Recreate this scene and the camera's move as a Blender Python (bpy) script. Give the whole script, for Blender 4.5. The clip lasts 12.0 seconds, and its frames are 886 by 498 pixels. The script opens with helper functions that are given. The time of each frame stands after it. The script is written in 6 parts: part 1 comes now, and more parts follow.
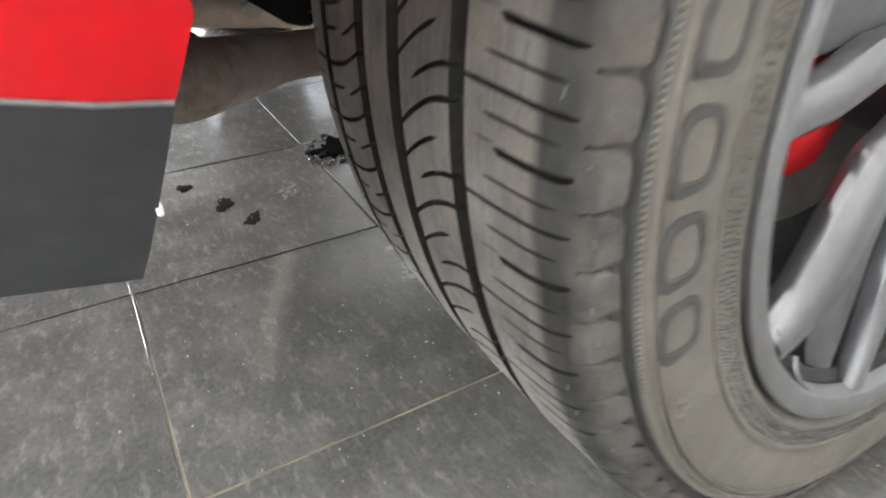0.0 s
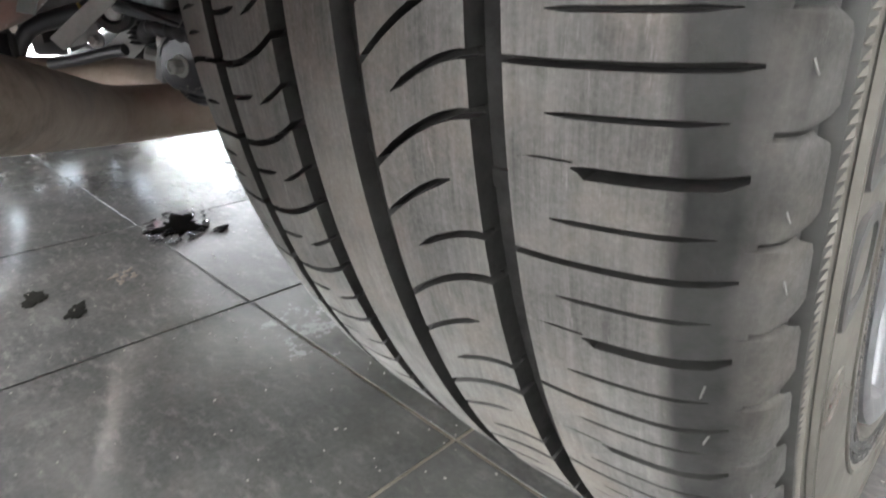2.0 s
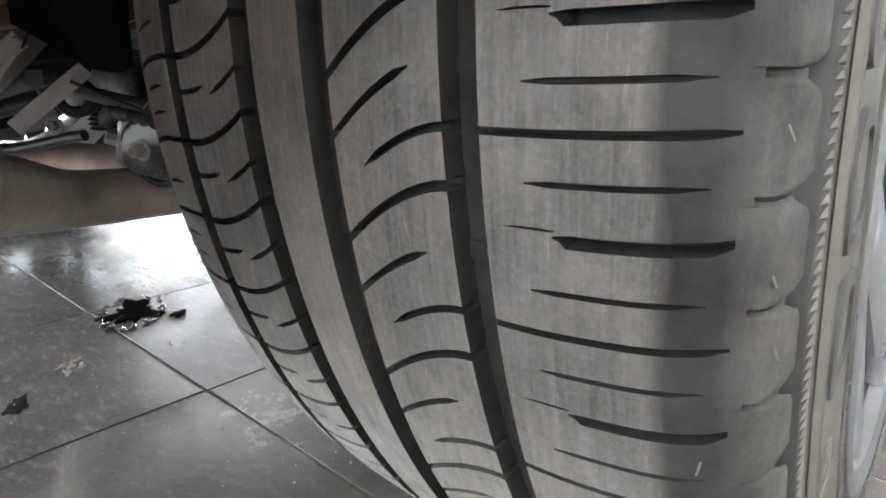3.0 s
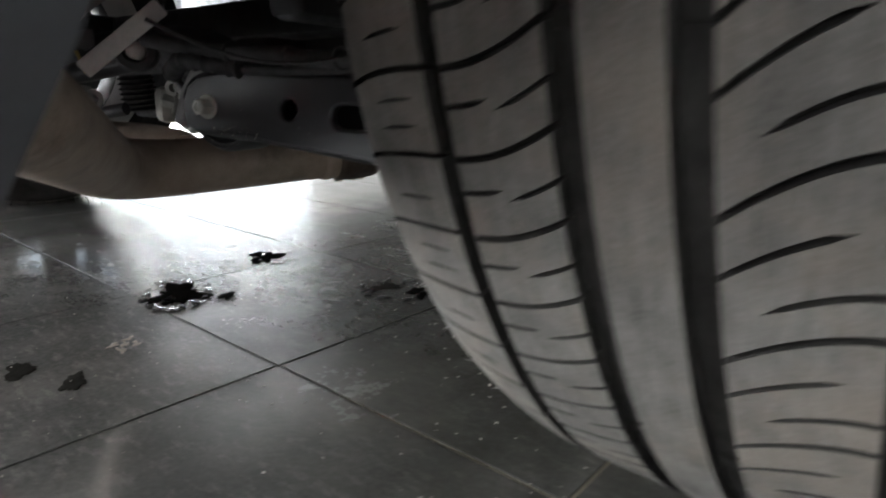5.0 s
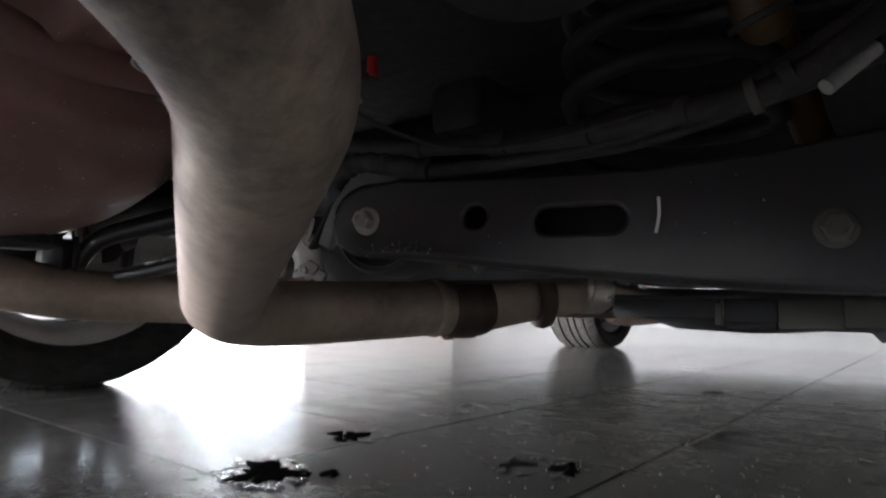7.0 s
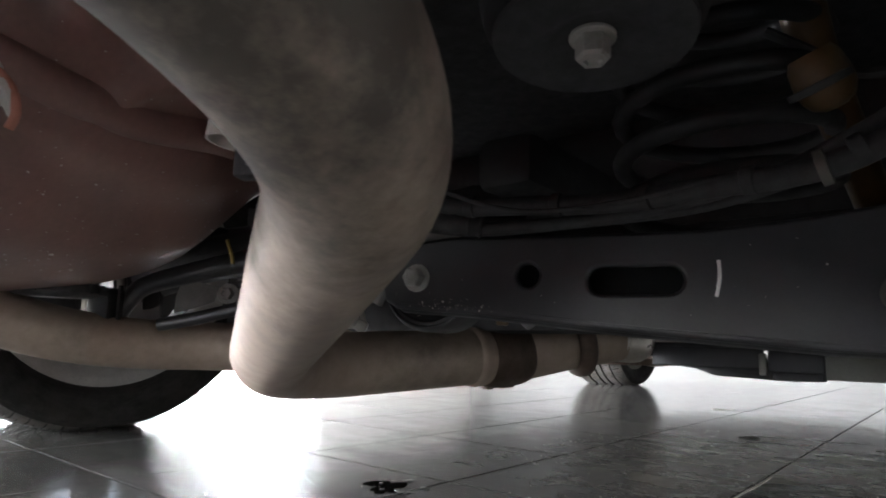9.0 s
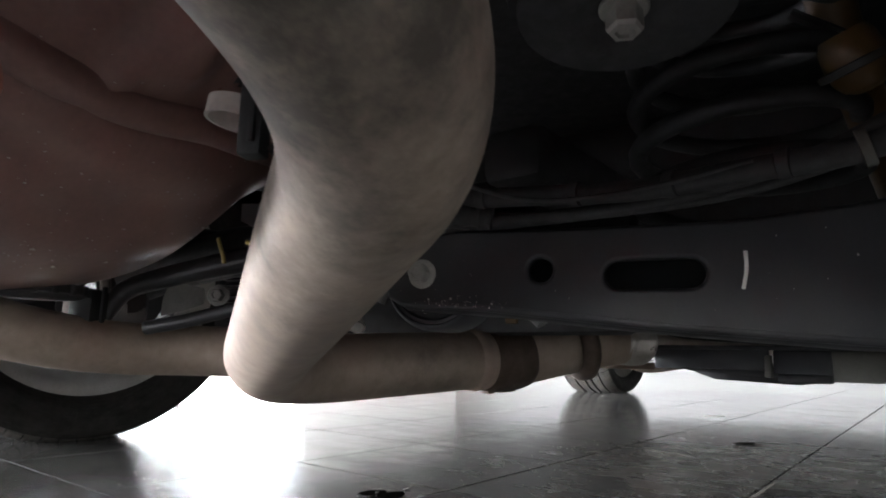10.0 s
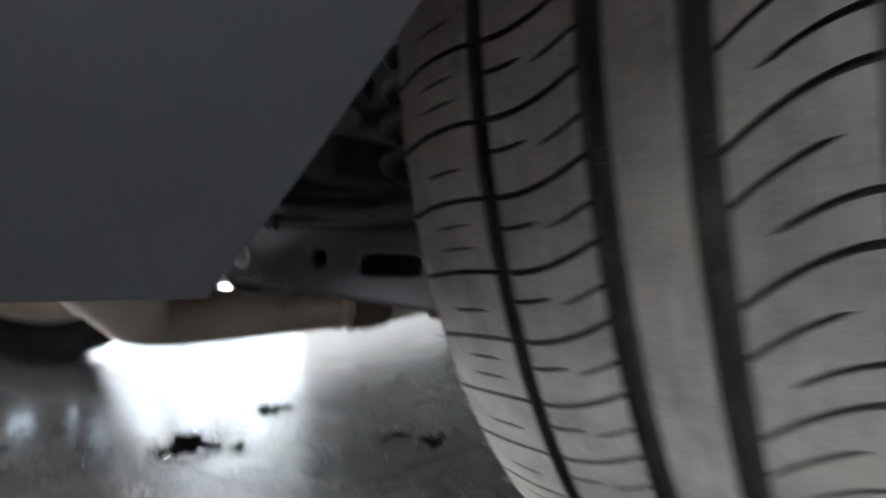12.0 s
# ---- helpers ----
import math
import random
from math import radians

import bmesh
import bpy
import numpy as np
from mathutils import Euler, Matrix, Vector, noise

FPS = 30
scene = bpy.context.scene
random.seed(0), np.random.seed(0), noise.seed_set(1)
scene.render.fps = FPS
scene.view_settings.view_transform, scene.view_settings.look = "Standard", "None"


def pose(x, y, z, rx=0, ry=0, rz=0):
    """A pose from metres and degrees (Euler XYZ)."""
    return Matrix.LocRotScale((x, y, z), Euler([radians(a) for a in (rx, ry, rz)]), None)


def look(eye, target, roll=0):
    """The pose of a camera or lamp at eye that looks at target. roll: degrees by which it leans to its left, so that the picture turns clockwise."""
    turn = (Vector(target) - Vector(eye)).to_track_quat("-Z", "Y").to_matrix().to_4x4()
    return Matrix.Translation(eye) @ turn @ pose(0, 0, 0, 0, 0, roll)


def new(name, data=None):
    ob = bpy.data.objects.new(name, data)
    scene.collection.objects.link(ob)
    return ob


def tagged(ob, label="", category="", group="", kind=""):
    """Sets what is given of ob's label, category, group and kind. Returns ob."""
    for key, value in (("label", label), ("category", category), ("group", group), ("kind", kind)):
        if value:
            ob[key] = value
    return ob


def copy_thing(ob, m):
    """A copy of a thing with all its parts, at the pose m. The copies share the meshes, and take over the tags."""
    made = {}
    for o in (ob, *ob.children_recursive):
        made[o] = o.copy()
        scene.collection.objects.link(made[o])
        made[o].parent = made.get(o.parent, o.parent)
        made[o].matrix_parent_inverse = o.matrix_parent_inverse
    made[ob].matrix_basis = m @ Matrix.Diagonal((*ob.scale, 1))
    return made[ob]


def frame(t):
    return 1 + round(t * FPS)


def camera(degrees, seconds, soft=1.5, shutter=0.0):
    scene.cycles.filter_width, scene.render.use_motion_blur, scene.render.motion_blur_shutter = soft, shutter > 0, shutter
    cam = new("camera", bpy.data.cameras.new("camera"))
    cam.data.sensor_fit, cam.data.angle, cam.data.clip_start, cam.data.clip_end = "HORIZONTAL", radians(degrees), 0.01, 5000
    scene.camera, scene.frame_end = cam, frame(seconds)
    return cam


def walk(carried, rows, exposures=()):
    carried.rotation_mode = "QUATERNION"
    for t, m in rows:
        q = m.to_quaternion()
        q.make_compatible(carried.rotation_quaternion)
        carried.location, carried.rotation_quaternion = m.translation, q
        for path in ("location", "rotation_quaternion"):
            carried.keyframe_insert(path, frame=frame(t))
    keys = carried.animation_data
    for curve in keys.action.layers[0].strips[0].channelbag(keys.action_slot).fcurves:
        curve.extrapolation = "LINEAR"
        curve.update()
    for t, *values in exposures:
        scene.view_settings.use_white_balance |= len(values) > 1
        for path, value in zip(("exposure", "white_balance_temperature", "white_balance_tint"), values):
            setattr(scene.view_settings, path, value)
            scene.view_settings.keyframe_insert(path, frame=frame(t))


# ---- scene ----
# seconds, stops, kelvin, tint
EXPOSURES = [(0.0, 2.05, 6750, 12), (0.5, 1.92, 6750, 12), (1.0, 2.08, 6700, 12), (2.5, 2.12, 6500, 12), (4.5, 1.66, 6500, 11), (5.0, 1.02, 6600, 11), (5.5, 0.86, 6600, 12), (6.0, 0.60, 6600, 14), (6.5, 0.68, 6600, 15), (7.0, 0.86, 6500, 15), (9.0, 1.36, 6550, 13), (10.5, 1.28, 6500, 13), (11.5, 1.20, 6450, 13), (12.0, 1.40, 6200, 10)]
cam = camera(71.50, 12.0, 1.8, 0.5)
# seconds, eye x y z, yaw, pitch, roll
PATH = [
    (0.0, 0.2339, -0.4620, 0.4167, 59.053, -33.126, -0.384),
    (0.5, 0.1682, -0.4750, 0.3527, 54.976, -31.016, -0.341),
    (1.0, 0.1512, -0.4783, 0.3195, 50.249, -28.977, -0.618),
    (1.5, 0.1483, -0.4705, 0.3115, 46.447, -26.755, -0.935),
    (2.0, 0.1421, -0.4556, 0.3180, 43.863, -23.474, -1.439),
    (2.5, 0.1366, -0.4557, 0.3185, 41.398, -18.682, -1.405),
    (2.7, 0.1363, -0.4553, 0.3169, 40.673, -17.296, -1.367),
    (4.3, 0.1327, -0.4621, 0.2926, 39.431, -13.829, -1.878),
    (4.5, 0.1233, -0.4687, 0.2832, 39.322, -13.984, -1.736),
    (4.7, 0.1049, -0.4735, 0.2716, 41.346, -13.519, -1.975),
    (5.0, 0.0473, -0.4915, 0.2484, 39.222, -14.096, -1.302),
    (5.5, -0.0054, -0.5142, 0.2061, 38.755, -13.471, -1.511),
    (6.0, -0.0665, -0.5358, 0.1816, 38.240, -8.176, -1.449),
    (6.5, -0.1218, -0.5424, 0.1686, 38.053, -2.414, -1.330),
    (7.0, -0.1483, -0.5231, 0.1591, 37.679, 5.980, -1.277),
    (7.2, -0.1561, -0.5092, 0.1610, 37.838, 7.420, -1.565),
    (8.8, -0.1625, -0.5270, 0.1729, 38.158, 9.707, -1.265),
    (9.0, -0.1675, -0.5431, 0.1785, 39.208, 8.909, -1.478),
    (9.5, -0.1917, -0.5517, 0.1717, 38.039, 9.662, -1.240),
    (10.0, -0.1966, -0.5347, 0.1700, 37.771, 9.848, -1.211),
    (10.5, -0.1596, -0.5115, 0.1628, 37.849, 10.080, -1.048),
    (11.0, -0.1217, -0.5176, 0.1637, 37.728, 10.228, -0.994),
    (11.5, -0.0651, -0.5286, 0.1769, 37.707, 10.221, -0.974),
    (11.8, -0.0117, -0.5314, 0.2034, 37.922, 8.337, -0.961),
    (11.9, 0.0197, -0.5315, 0.2167, 38.228, 5.272, -0.197),
    (12.0, 0.0500, -0.5372, 0.2314, 38.233, 1.094, -0.951),
]
walk(cam, [(t, pose(x, y, z, 90 + pitch, roll, yaw)) for t, x, y, z, yaw, pitch, roll in PATH], EXPOSURES)

# ---- world, daylight and lamps ----
world = bpy.data.worlds.new("daylight")
scene.world = world
world.use_nodes = True
wn = world.node_tree.nodes
sky = wn.new("ShaderNodeTexSky")
sky.sky_type, sky.sun_disc = "NISHITA", False
sky.sun_elevation, sky.sun_rotation = radians(48), radians(200)
wn["Background"].inputs[1].default_value = 0.10
world.node_tree.links.new(sky.outputs[0], wn["Background"].inputs[0])


def lamp(name, m, sx, sy, watts, colour):
    d = bpy.data.lights.new(name, "AREA")
    d.shape, d.size, d.size_y, d.energy, d.color = "RECTANGLE", sx, sy, watts, colour
    ob = new(name, d)
    ob.matrix_world = m
    return ob


sun_data = bpy.data.lights.new("sun", "SUN")
sun_data.energy, sun_data.angle, sun_data.color = 2.5, radians(0.5), (1.0, 0.95, 0.88)
sun = new("sun", sun_data)
sun.matrix_world = look((-20, 18, 25), (0, 0, 0))

WEST, EAST, SOUTH, NORTH, HIGH = -8.0, 6.0, -7.0, 10.0, 3.6
# bright paving seen low through the glass, paler daylight above it
lamp("window_light_low", look((WEST - 0.35, -0.2, 0.36), (0, -0.2, 0.33)), 12.8, 0.62, 2900, (0.92, 0.96, 1.0))
lamp("window_light_high", look((WEST - 0.40, -0.2, 2.1), (0, -0.2, 1.6)), 12.8, 2.1, 55, (0.92, 0.96, 1.0))
lamp("window_light_south", look((-2.0, SOUTH + 0.1, 1.75), (-1.2, 0, 1.0)), 7.2, 3.0, 175, (0.97, 0.98, 1.0))


# ---- building blocks ----
def part(name, bm, material, parent=None, label="", smooth=40):
    """One mesh object, under a thing or a part."""
    me = bpy.data.meshes.new(name)
    bm.to_mesh(me)
    bm.free()
    for m in (material if isinstance(material, (list, tuple)) else [material]):
        me.materials.append(m)
    if smooth:
        me.polygons.foreach_set("use_smooth", [True] * len(me.polygons))
        me.set_sharp_from_angle(angle=radians(smooth))
    ob = new(name, me)
    ob.parent = parent
    if label:
        ob["label"] = label
    return ob


def thing(name, label, category, at=(0, 0, 0), group="", kind=""):
    ob = new(name)
    ob.location = at
    ob.empty_display_size = 0.05
    return tagged(ob, label, category, group, kind)


def box(bm, c, s, m=None, bevel=0.0):
    """A box of size s about c, turned by m, with rounded edges."""
    r = bmesh.ops.create_cube(bm, size=1.0)
    vs = r["verts"]
    for v in vs:
        v.co = Vector((v.co.x * s[0], v.co.y * s[1], v.co.z * s[2]))
    if bevel:
        es = list({e for v in vs for e in v.link_edges})
        r = bmesh.ops.bevel(bm, geom=vs + es, offset=bevel, segments=2, affect="EDGES", profile=0.5)
        vs = list({v for f in r["faces"] for v in f.verts} | {v for v in vs if v.is_valid})
    for v in vs:
        v.co = (m @ v.co if m else v.co) + Vector(c)
    return vs


def glide(pts, steps=8):
    """A smooth line through the points."""
    p = [Vector(q) for q in pts]
    if len(p) == 2:
        return p
    out = []
    for i in range(len(p) - 1):
        a, b, c, d = p[max(i - 1, 0)], p[i], p[i + 1], p[min(i + 2, len(p) - 1)]
        for k in range(steps):
            t = k / steps
            out.append(0.5 * ((2 * b) + (c - a) * t + (2 * a - 5 * b + 4 * c - d) * t * t + (3 * b - a - 3 * c + d) * t ** 3))
    return out + [p[-1]]


def rounded(pts, radius, steps=8):
    """A line of straight stretches joined by round bends."""
    p = [Vector(q) for q in pts]
    out = [p[0]]
    for a, b, c in zip(p, p[1:], p[2:]):
        u, v = (a - b), (c - b)
        k = min(radius, 0.49 * u.length, 0.49 * v.length)
        s, e = b + u.normalized() * k, b + v.normalized() * k
        for i in range(steps + 1):
            t = i / steps
            out.append((1 - t) ** 2 * s + 2 * t * (1 - t) * b + t * t * e)
    return out + [p[-1]]


def sweep(bm, line, r, n=20, caps=True, squash=1.0):
    """A round bar along a line; r is one radius or one for each point."""
    line = [Vector(q) for q in line]
    rs = r if isinstance(r, (list, tuple)) else [r] * len(line)
    up = Vector((0.13, 0.21, 1.0)).normalized()
    rings, side = [], None
    for i, q in enumerate(line):
        d = (line[min(i + 1, len(line) - 1)] - line[max(i - 1, 0)]).normalized()
        side = (side - d * side.dot(d)).normalized() if side else d.cross(up).normalized()
        if side.length < 0.5:
            side = d.orthogonal().normalized()
        w = d.cross(side)
        rings.append([bm.verts.new(q + rs[i] * (math.cos(a) * side + squash * math.sin(a) * w)) for a in [2 * math.pi * k / n for k in range(n)]])
    for a, b in zip(rings, rings[1:]):
        for k in range(n):
            bm.faces.new((a[k], a[(k + 1) % n], b[(k + 1) % n], b[k]))
    if caps:
        bm.faces.new(rings[0][::-1])
        bm.faces.new(rings[-1])
    return rings


def lathe(bm, profile, n=96, close=False, m=None, a0=0.0, a1=360.0):
    """Turns a profile of (radius, along) about the x axis."""
    full = a1 - a0 >= 360
    cols = n if full else n + 1
    rings = []
    for r, x in profile:
        ring = []
        for k in range(cols):
            a = radians(a0 + (a1 - a0) * k / n)
            v = Vector((x, -r * math.cos(a), -r * math.sin(a)))
            ring.append(bm.verts.new(m @ v if m else v))
        rings.append(ring)
    pairs = list(zip(rings, rings[1:])) + ([(rings[-1], rings[0])] if close else [])
    for a, b in pairs:
        for k in range(n):
            bm.faces.new((a[k], a[(k + 1) % cols], b[(k + 1) % cols], b[k]))
    return rings


def grid(bm, rows):
    """A sheet over rows of points."""
    vs = [[bm.verts.new(q) for q in row] for row in rows]
    for a, b in zip(vs, vs[1:]):
        for i in range(len(a) - 1):
            bm.faces.new((a[i], a[i + 1], b[i + 1], b[i]))
    return vs


def thicken(bm, t):
    """Gives a sheet a thickness."""
    bmesh.ops.recalc_face_normals(bm, faces=bm.faces[:])
    bmesh.ops.solidify(bm, geom=bm.faces[:], thickness=t)


def frame_to(d):
    """A turn that lays the x axis along d."""
    return Vector(d).normalized().to_track_quat("X", "Z").to_matrix().to_4x4()


# ---- materials ----
def material(name, colour, rough=0.5, metal=0.0, coat=0.0, spec=0.5):
    m = bpy.data.materials.new(name)
    m.use_nodes = True
    b = m.node_tree.nodes["Principled BSDF"]
    b.inputs["Base Color"].default_value = (*colour, 1)
    b.inputs["Roughness"].default_value, b.inputs["Metallic"].default_value = rough, metal
    b.inputs["Coat Weight"].default_value, b.inputs["Specular IOR Level"].default_value = coat, spec
    return m


def node(m, kind, **sets):
    n = m.node_tree.nodes.new("ShaderNode" + kind)
    for k, v in sets.items():
        n.inputs[k.replace("_", " ")].default_value = v
    return n


def wire(m, a, b):
    m.node_tree.links.new(a, b)


def noise_of(m, scale, detail=4.0, rough=0.6, stretch=(1, 1, 1), coords="Object"):
    tc = node(m, "NewGeometry") if coords == "Position" else node(m, "TexCoord")
    mp = node(m, "Mapping")
    mp.inputs["Scale"].default_value = stretch
    wire(m, tc.outputs[coords], mp.inputs["Vector"])
    n = node(m, "TexNoise", Scale=scale, Detail=detail, Roughness=rough)
    wire(m, mp.outputs[0], n.inputs["Vector"])
    return n.outputs["Fac"]


def ramp(m, fac, stops):
    r = node(m, "ValToRGB")
    e = r.color_ramp.elements
    while len(e) < len(stops):
        e.new(0.5)
    for el, (p, c) in zip(e, stops):
        el.position, el.color = p, (*c, 1) if len(c) == 3 else c
    wire(m, fac, r.inputs[0])
    return r.outputs[0]


def blend(m, fac, a, b, kind="MIX"):
    x = node(m, "Mix")
    x.data_type, x.blend_type = "RGBA", kind
    for i, v in ((0, fac), (6, a), (7, b)):
        if isinstance(v, (int, float)):
            x.inputs[i].default_value = v
        elif isinstance(v, tuple):
            x.inputs[i].default_value = (*v, 1)
        else:
            wire(m, v, x.inputs[i])
    return x.outputs[2]


def relief(m, height, strength=0.3, distance=0.001):
    b = node(m, "Bump", Strength=strength, Distance=distance)
    wire(m, height, b.inputs["Height"])
    wire(m, b.outputs[0], m.node_tree.nodes["Principled BSDF"].inputs["Normal"])


def worn(name, light, dark, rough, scale, fine=None, metal=0.0, bump=0.25, coat=0.0, stretch=(1, 1, 1), spec=0.5, depth=0.0006):
    """A surface with stains and grain: two colours mixed at two sizes."""
    m = material(name, light, rough, metal, coat, spec)
    b = m.node_tree.nodes["Principled BSDF"]
    big = noise_of(m, scale, 5.0, 0.65, stretch)
    small = noise_of(m, fine or scale * 14, 3.0, 0.6)
    c = ramp(m, big, [(0.32, dark), (0.68, light)])
    c = blend(m, 0.5, c, ramp(m, small, [(0.3, tuple(0.75 * v for v in light)), (0.7, light)]))
    wire(m, c, b.inputs["Base Color"])
    r = ramp(m, big, [(0.3, (min(1, rough * 1.25),) * 3), (0.7, (rough * 0.8,) * 3)])
    wire(m, r, b.inputs["Roughness"])
    if bump:
        relief(m, small, bump, depth)
    return m


def tread_material(name, light, dark, tint, rough, edge=0.0):
    """Rubber scuffed along the rolling direction, with dust and brownish patches."""
    m = material(name, light, rough, spec=0.12)
    b = m.node_tree.nodes["Principled BSDF"]
    streak = noise_of(m, 30, 6.0, 0.7, (14, 0.8, 0.8))
    cloud = noise_of(m, 34, 5.0, 0.65)
    stain = noise_of(m, 16, 6.0, 0.7)
    fine = noise_of(m, 700, 3.0, 0.65)
    c = ramp(m, streak, [(0.36, tuple(0.8 * v for v in dark)), (0.66, tuple(1.2 * v for v in light))])
    c = blend(m, 0.45, c, ramp(m, cloud, [(0.36, tuple(0.7 * v for v in dark)), (0.66, tuple(1.25 * v for v in light))]))
    c = blend(m, ramp(m, stain, [(0.47, (0, 0, 0)), (0.64, (0.75, 0.75, 0.75))]), c, tint)
    c = blend(m, 0.22, c, ramp(m, fine, [(0.32, tuple(0.45 * v for v in dark)), (0.60, light), (0.78, tuple(2.0 * v for v in light))]))
    # rubbed pale along the edges of the blocks
    scratch = noise_of(m, 60, 7.0, 0.75, (9, 1.0, 1.0))
    c = blend(m, ramp(m, scratch, [(0.60, (0, 0, 0)), (0.74, (0.55, 0.55, 0.55))]), c, tuple(2.1 * v for v in light))
    geo = node(m, "NewGeometry")
    c = blend(m, ramp(m, geo.outputs["Pointiness"], [(0.54, (0, 0, 0)), (0.66, (0.4, 0.4, 0.4))]), c, tuple(1.7 * v for v in light))
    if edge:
        # the shoulder's rubber is darker past an uneven line
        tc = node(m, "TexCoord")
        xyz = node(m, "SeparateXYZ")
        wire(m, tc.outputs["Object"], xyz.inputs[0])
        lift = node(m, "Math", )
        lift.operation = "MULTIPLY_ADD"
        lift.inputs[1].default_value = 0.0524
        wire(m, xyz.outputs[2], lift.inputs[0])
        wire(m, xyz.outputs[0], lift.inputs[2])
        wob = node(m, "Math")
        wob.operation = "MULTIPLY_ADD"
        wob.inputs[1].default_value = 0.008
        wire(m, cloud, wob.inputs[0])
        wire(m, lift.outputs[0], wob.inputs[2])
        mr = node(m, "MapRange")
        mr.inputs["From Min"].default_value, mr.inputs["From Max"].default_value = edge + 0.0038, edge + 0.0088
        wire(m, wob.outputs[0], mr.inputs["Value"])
        # and paler again on the rounded blocks past it
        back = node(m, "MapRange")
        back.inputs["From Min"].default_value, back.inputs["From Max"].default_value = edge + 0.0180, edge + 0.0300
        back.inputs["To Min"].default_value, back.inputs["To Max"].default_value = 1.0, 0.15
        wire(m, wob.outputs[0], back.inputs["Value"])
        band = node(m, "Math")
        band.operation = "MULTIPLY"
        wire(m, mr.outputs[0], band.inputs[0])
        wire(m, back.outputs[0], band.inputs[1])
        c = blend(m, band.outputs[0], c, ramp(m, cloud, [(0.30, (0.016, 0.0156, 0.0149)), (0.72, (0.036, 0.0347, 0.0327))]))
    wire(m, c, b.inputs["Base Color"])
    wire(m, ramp(m, cloud, [(0.3, (rough * 1.15,) * 3), (0.7, (rough * 0.85,) * 3)]), b.inputs["Roughness"])
    relief(m, fine, 0.45, 0.0004)
    return m


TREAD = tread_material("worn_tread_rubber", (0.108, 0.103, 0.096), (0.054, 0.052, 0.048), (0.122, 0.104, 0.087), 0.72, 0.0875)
SHOULDER = tread_material("dark_rubber", (0.034, 0.033, 0.031), (0.019, 0.0185, 0.018), (0.036, 0.031, 0.028), 0.7)
WHISKER = material("pale_moulding_rubber", (0.095, 0.091, 0.084), 0.6)
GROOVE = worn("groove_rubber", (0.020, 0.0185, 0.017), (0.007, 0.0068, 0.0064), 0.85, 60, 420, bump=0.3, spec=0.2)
SIDEWALL = worn("dusty_sidewall_rubber", (0.130, 0.120, 0.104), (0.084, 0.077, 0.066), 0.7, 18, 300, bump=0.2, spec=0.3)
BAR = worn("raised_dark_rubber", (0.046, 0.044, 0.040), (0.027, 0.026, 0.024), 0.6, 40, 300, bump=0.15)
SILVER = worn("silver_wheel_paint", (0.22, 0.22, 0.23), (0.16, 0.16, 0.17), 0.32, 20, 500, metal=0.75, bump=0.05, coat=0.3)
GREY_WHEEL = worn("dark_grey_wheel_paint", (0.12, 0.12, 0.125), (0.08, 0.08, 0.085), 0.4, 20, 400, metal=0.5, bump=0.05)
RIM_GREY = worn("grey_rim_paint", (0.22, 0.22, 0.225), (0.16, 0.16, 0.165), 0.38, 20, 400, metal=0.6, bump=0.05)
# outer half of the wheel barrel, coloured near black
BARREL = worn("dark_rim_barrel", (0.022, 0.021, 0.020), (0.012, 0.012, 0.011), 0.7, 30, 300, bump=0.1)
# inner half is paler: light through the spokes is put into its colour
INNER_RIM = worn("lightened_inner_rim", (0.55, 0.54, 0.52), (0.36, 0.35, 0.33), 0.5, 18, 300, metal=0.2, bump=0.05)
DISC = worn("brake_disc_iron", (0.32, 0.31, 0.3), (0.2, 0.17, 0.15), 0.4, 30, 300, metal=0.9, bump=0.1)
RED_CALIPER = material("red_caliper_paint", (0.75, 0.012, 0.020), 0.35, 0.0, 0.4)
RED = material("red_car_paint", (0.52, 0.005, 0.010), 0.36, 0.0, 0.2, 0.25)
PLASTIC = worn("grained_grey_plastic", (0.033, 0.034, 0.038), (0.025, 0.026, 0.029), 0.6, 8, 900, bump=0.35, depth=0.0002)
GREY_PLASTIC = worn("faded_olive_grey_plastic", (0.120, 0.120, 0.104), (0.080, 0.080, 0.070), 0.6, 14, 500, bump=0.3, depth=0.0003)
PIPE = worn("tarnished_exhaust_steel", (0.43, 0.345, 0.283), (0.25, 0.193, 0.155), 0.56, 9, 90, metal=0.35, bump=0.10, depth=0.0005)
SOOT = noise_of(PIPE, 9.0, 6.0, 0.7)
PB = PIPE.node_tree.nodes["Principled BSDF"]
BARE = PB.inputs["Base Color"].links[0].from_socket
wire(PIPE, blend(PIPE, ramp(PIPE, SOOT, [(0.54, (0, 0, 0)), (0.72, (0.6, 0.6, 0.6))]), BARE, (0.10, 0.088, 0.077)), PB.inputs["Base Color"])
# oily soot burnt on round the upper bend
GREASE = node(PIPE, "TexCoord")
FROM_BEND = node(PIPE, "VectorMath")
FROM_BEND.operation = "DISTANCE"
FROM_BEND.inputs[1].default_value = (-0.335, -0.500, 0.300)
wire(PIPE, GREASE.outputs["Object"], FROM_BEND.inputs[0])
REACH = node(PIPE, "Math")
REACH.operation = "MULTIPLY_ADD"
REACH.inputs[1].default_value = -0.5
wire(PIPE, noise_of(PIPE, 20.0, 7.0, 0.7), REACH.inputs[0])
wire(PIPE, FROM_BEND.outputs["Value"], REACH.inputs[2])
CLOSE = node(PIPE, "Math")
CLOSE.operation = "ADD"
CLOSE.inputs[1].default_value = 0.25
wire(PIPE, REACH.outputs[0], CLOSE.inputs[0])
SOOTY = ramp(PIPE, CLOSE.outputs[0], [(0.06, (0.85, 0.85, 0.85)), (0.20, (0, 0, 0))])
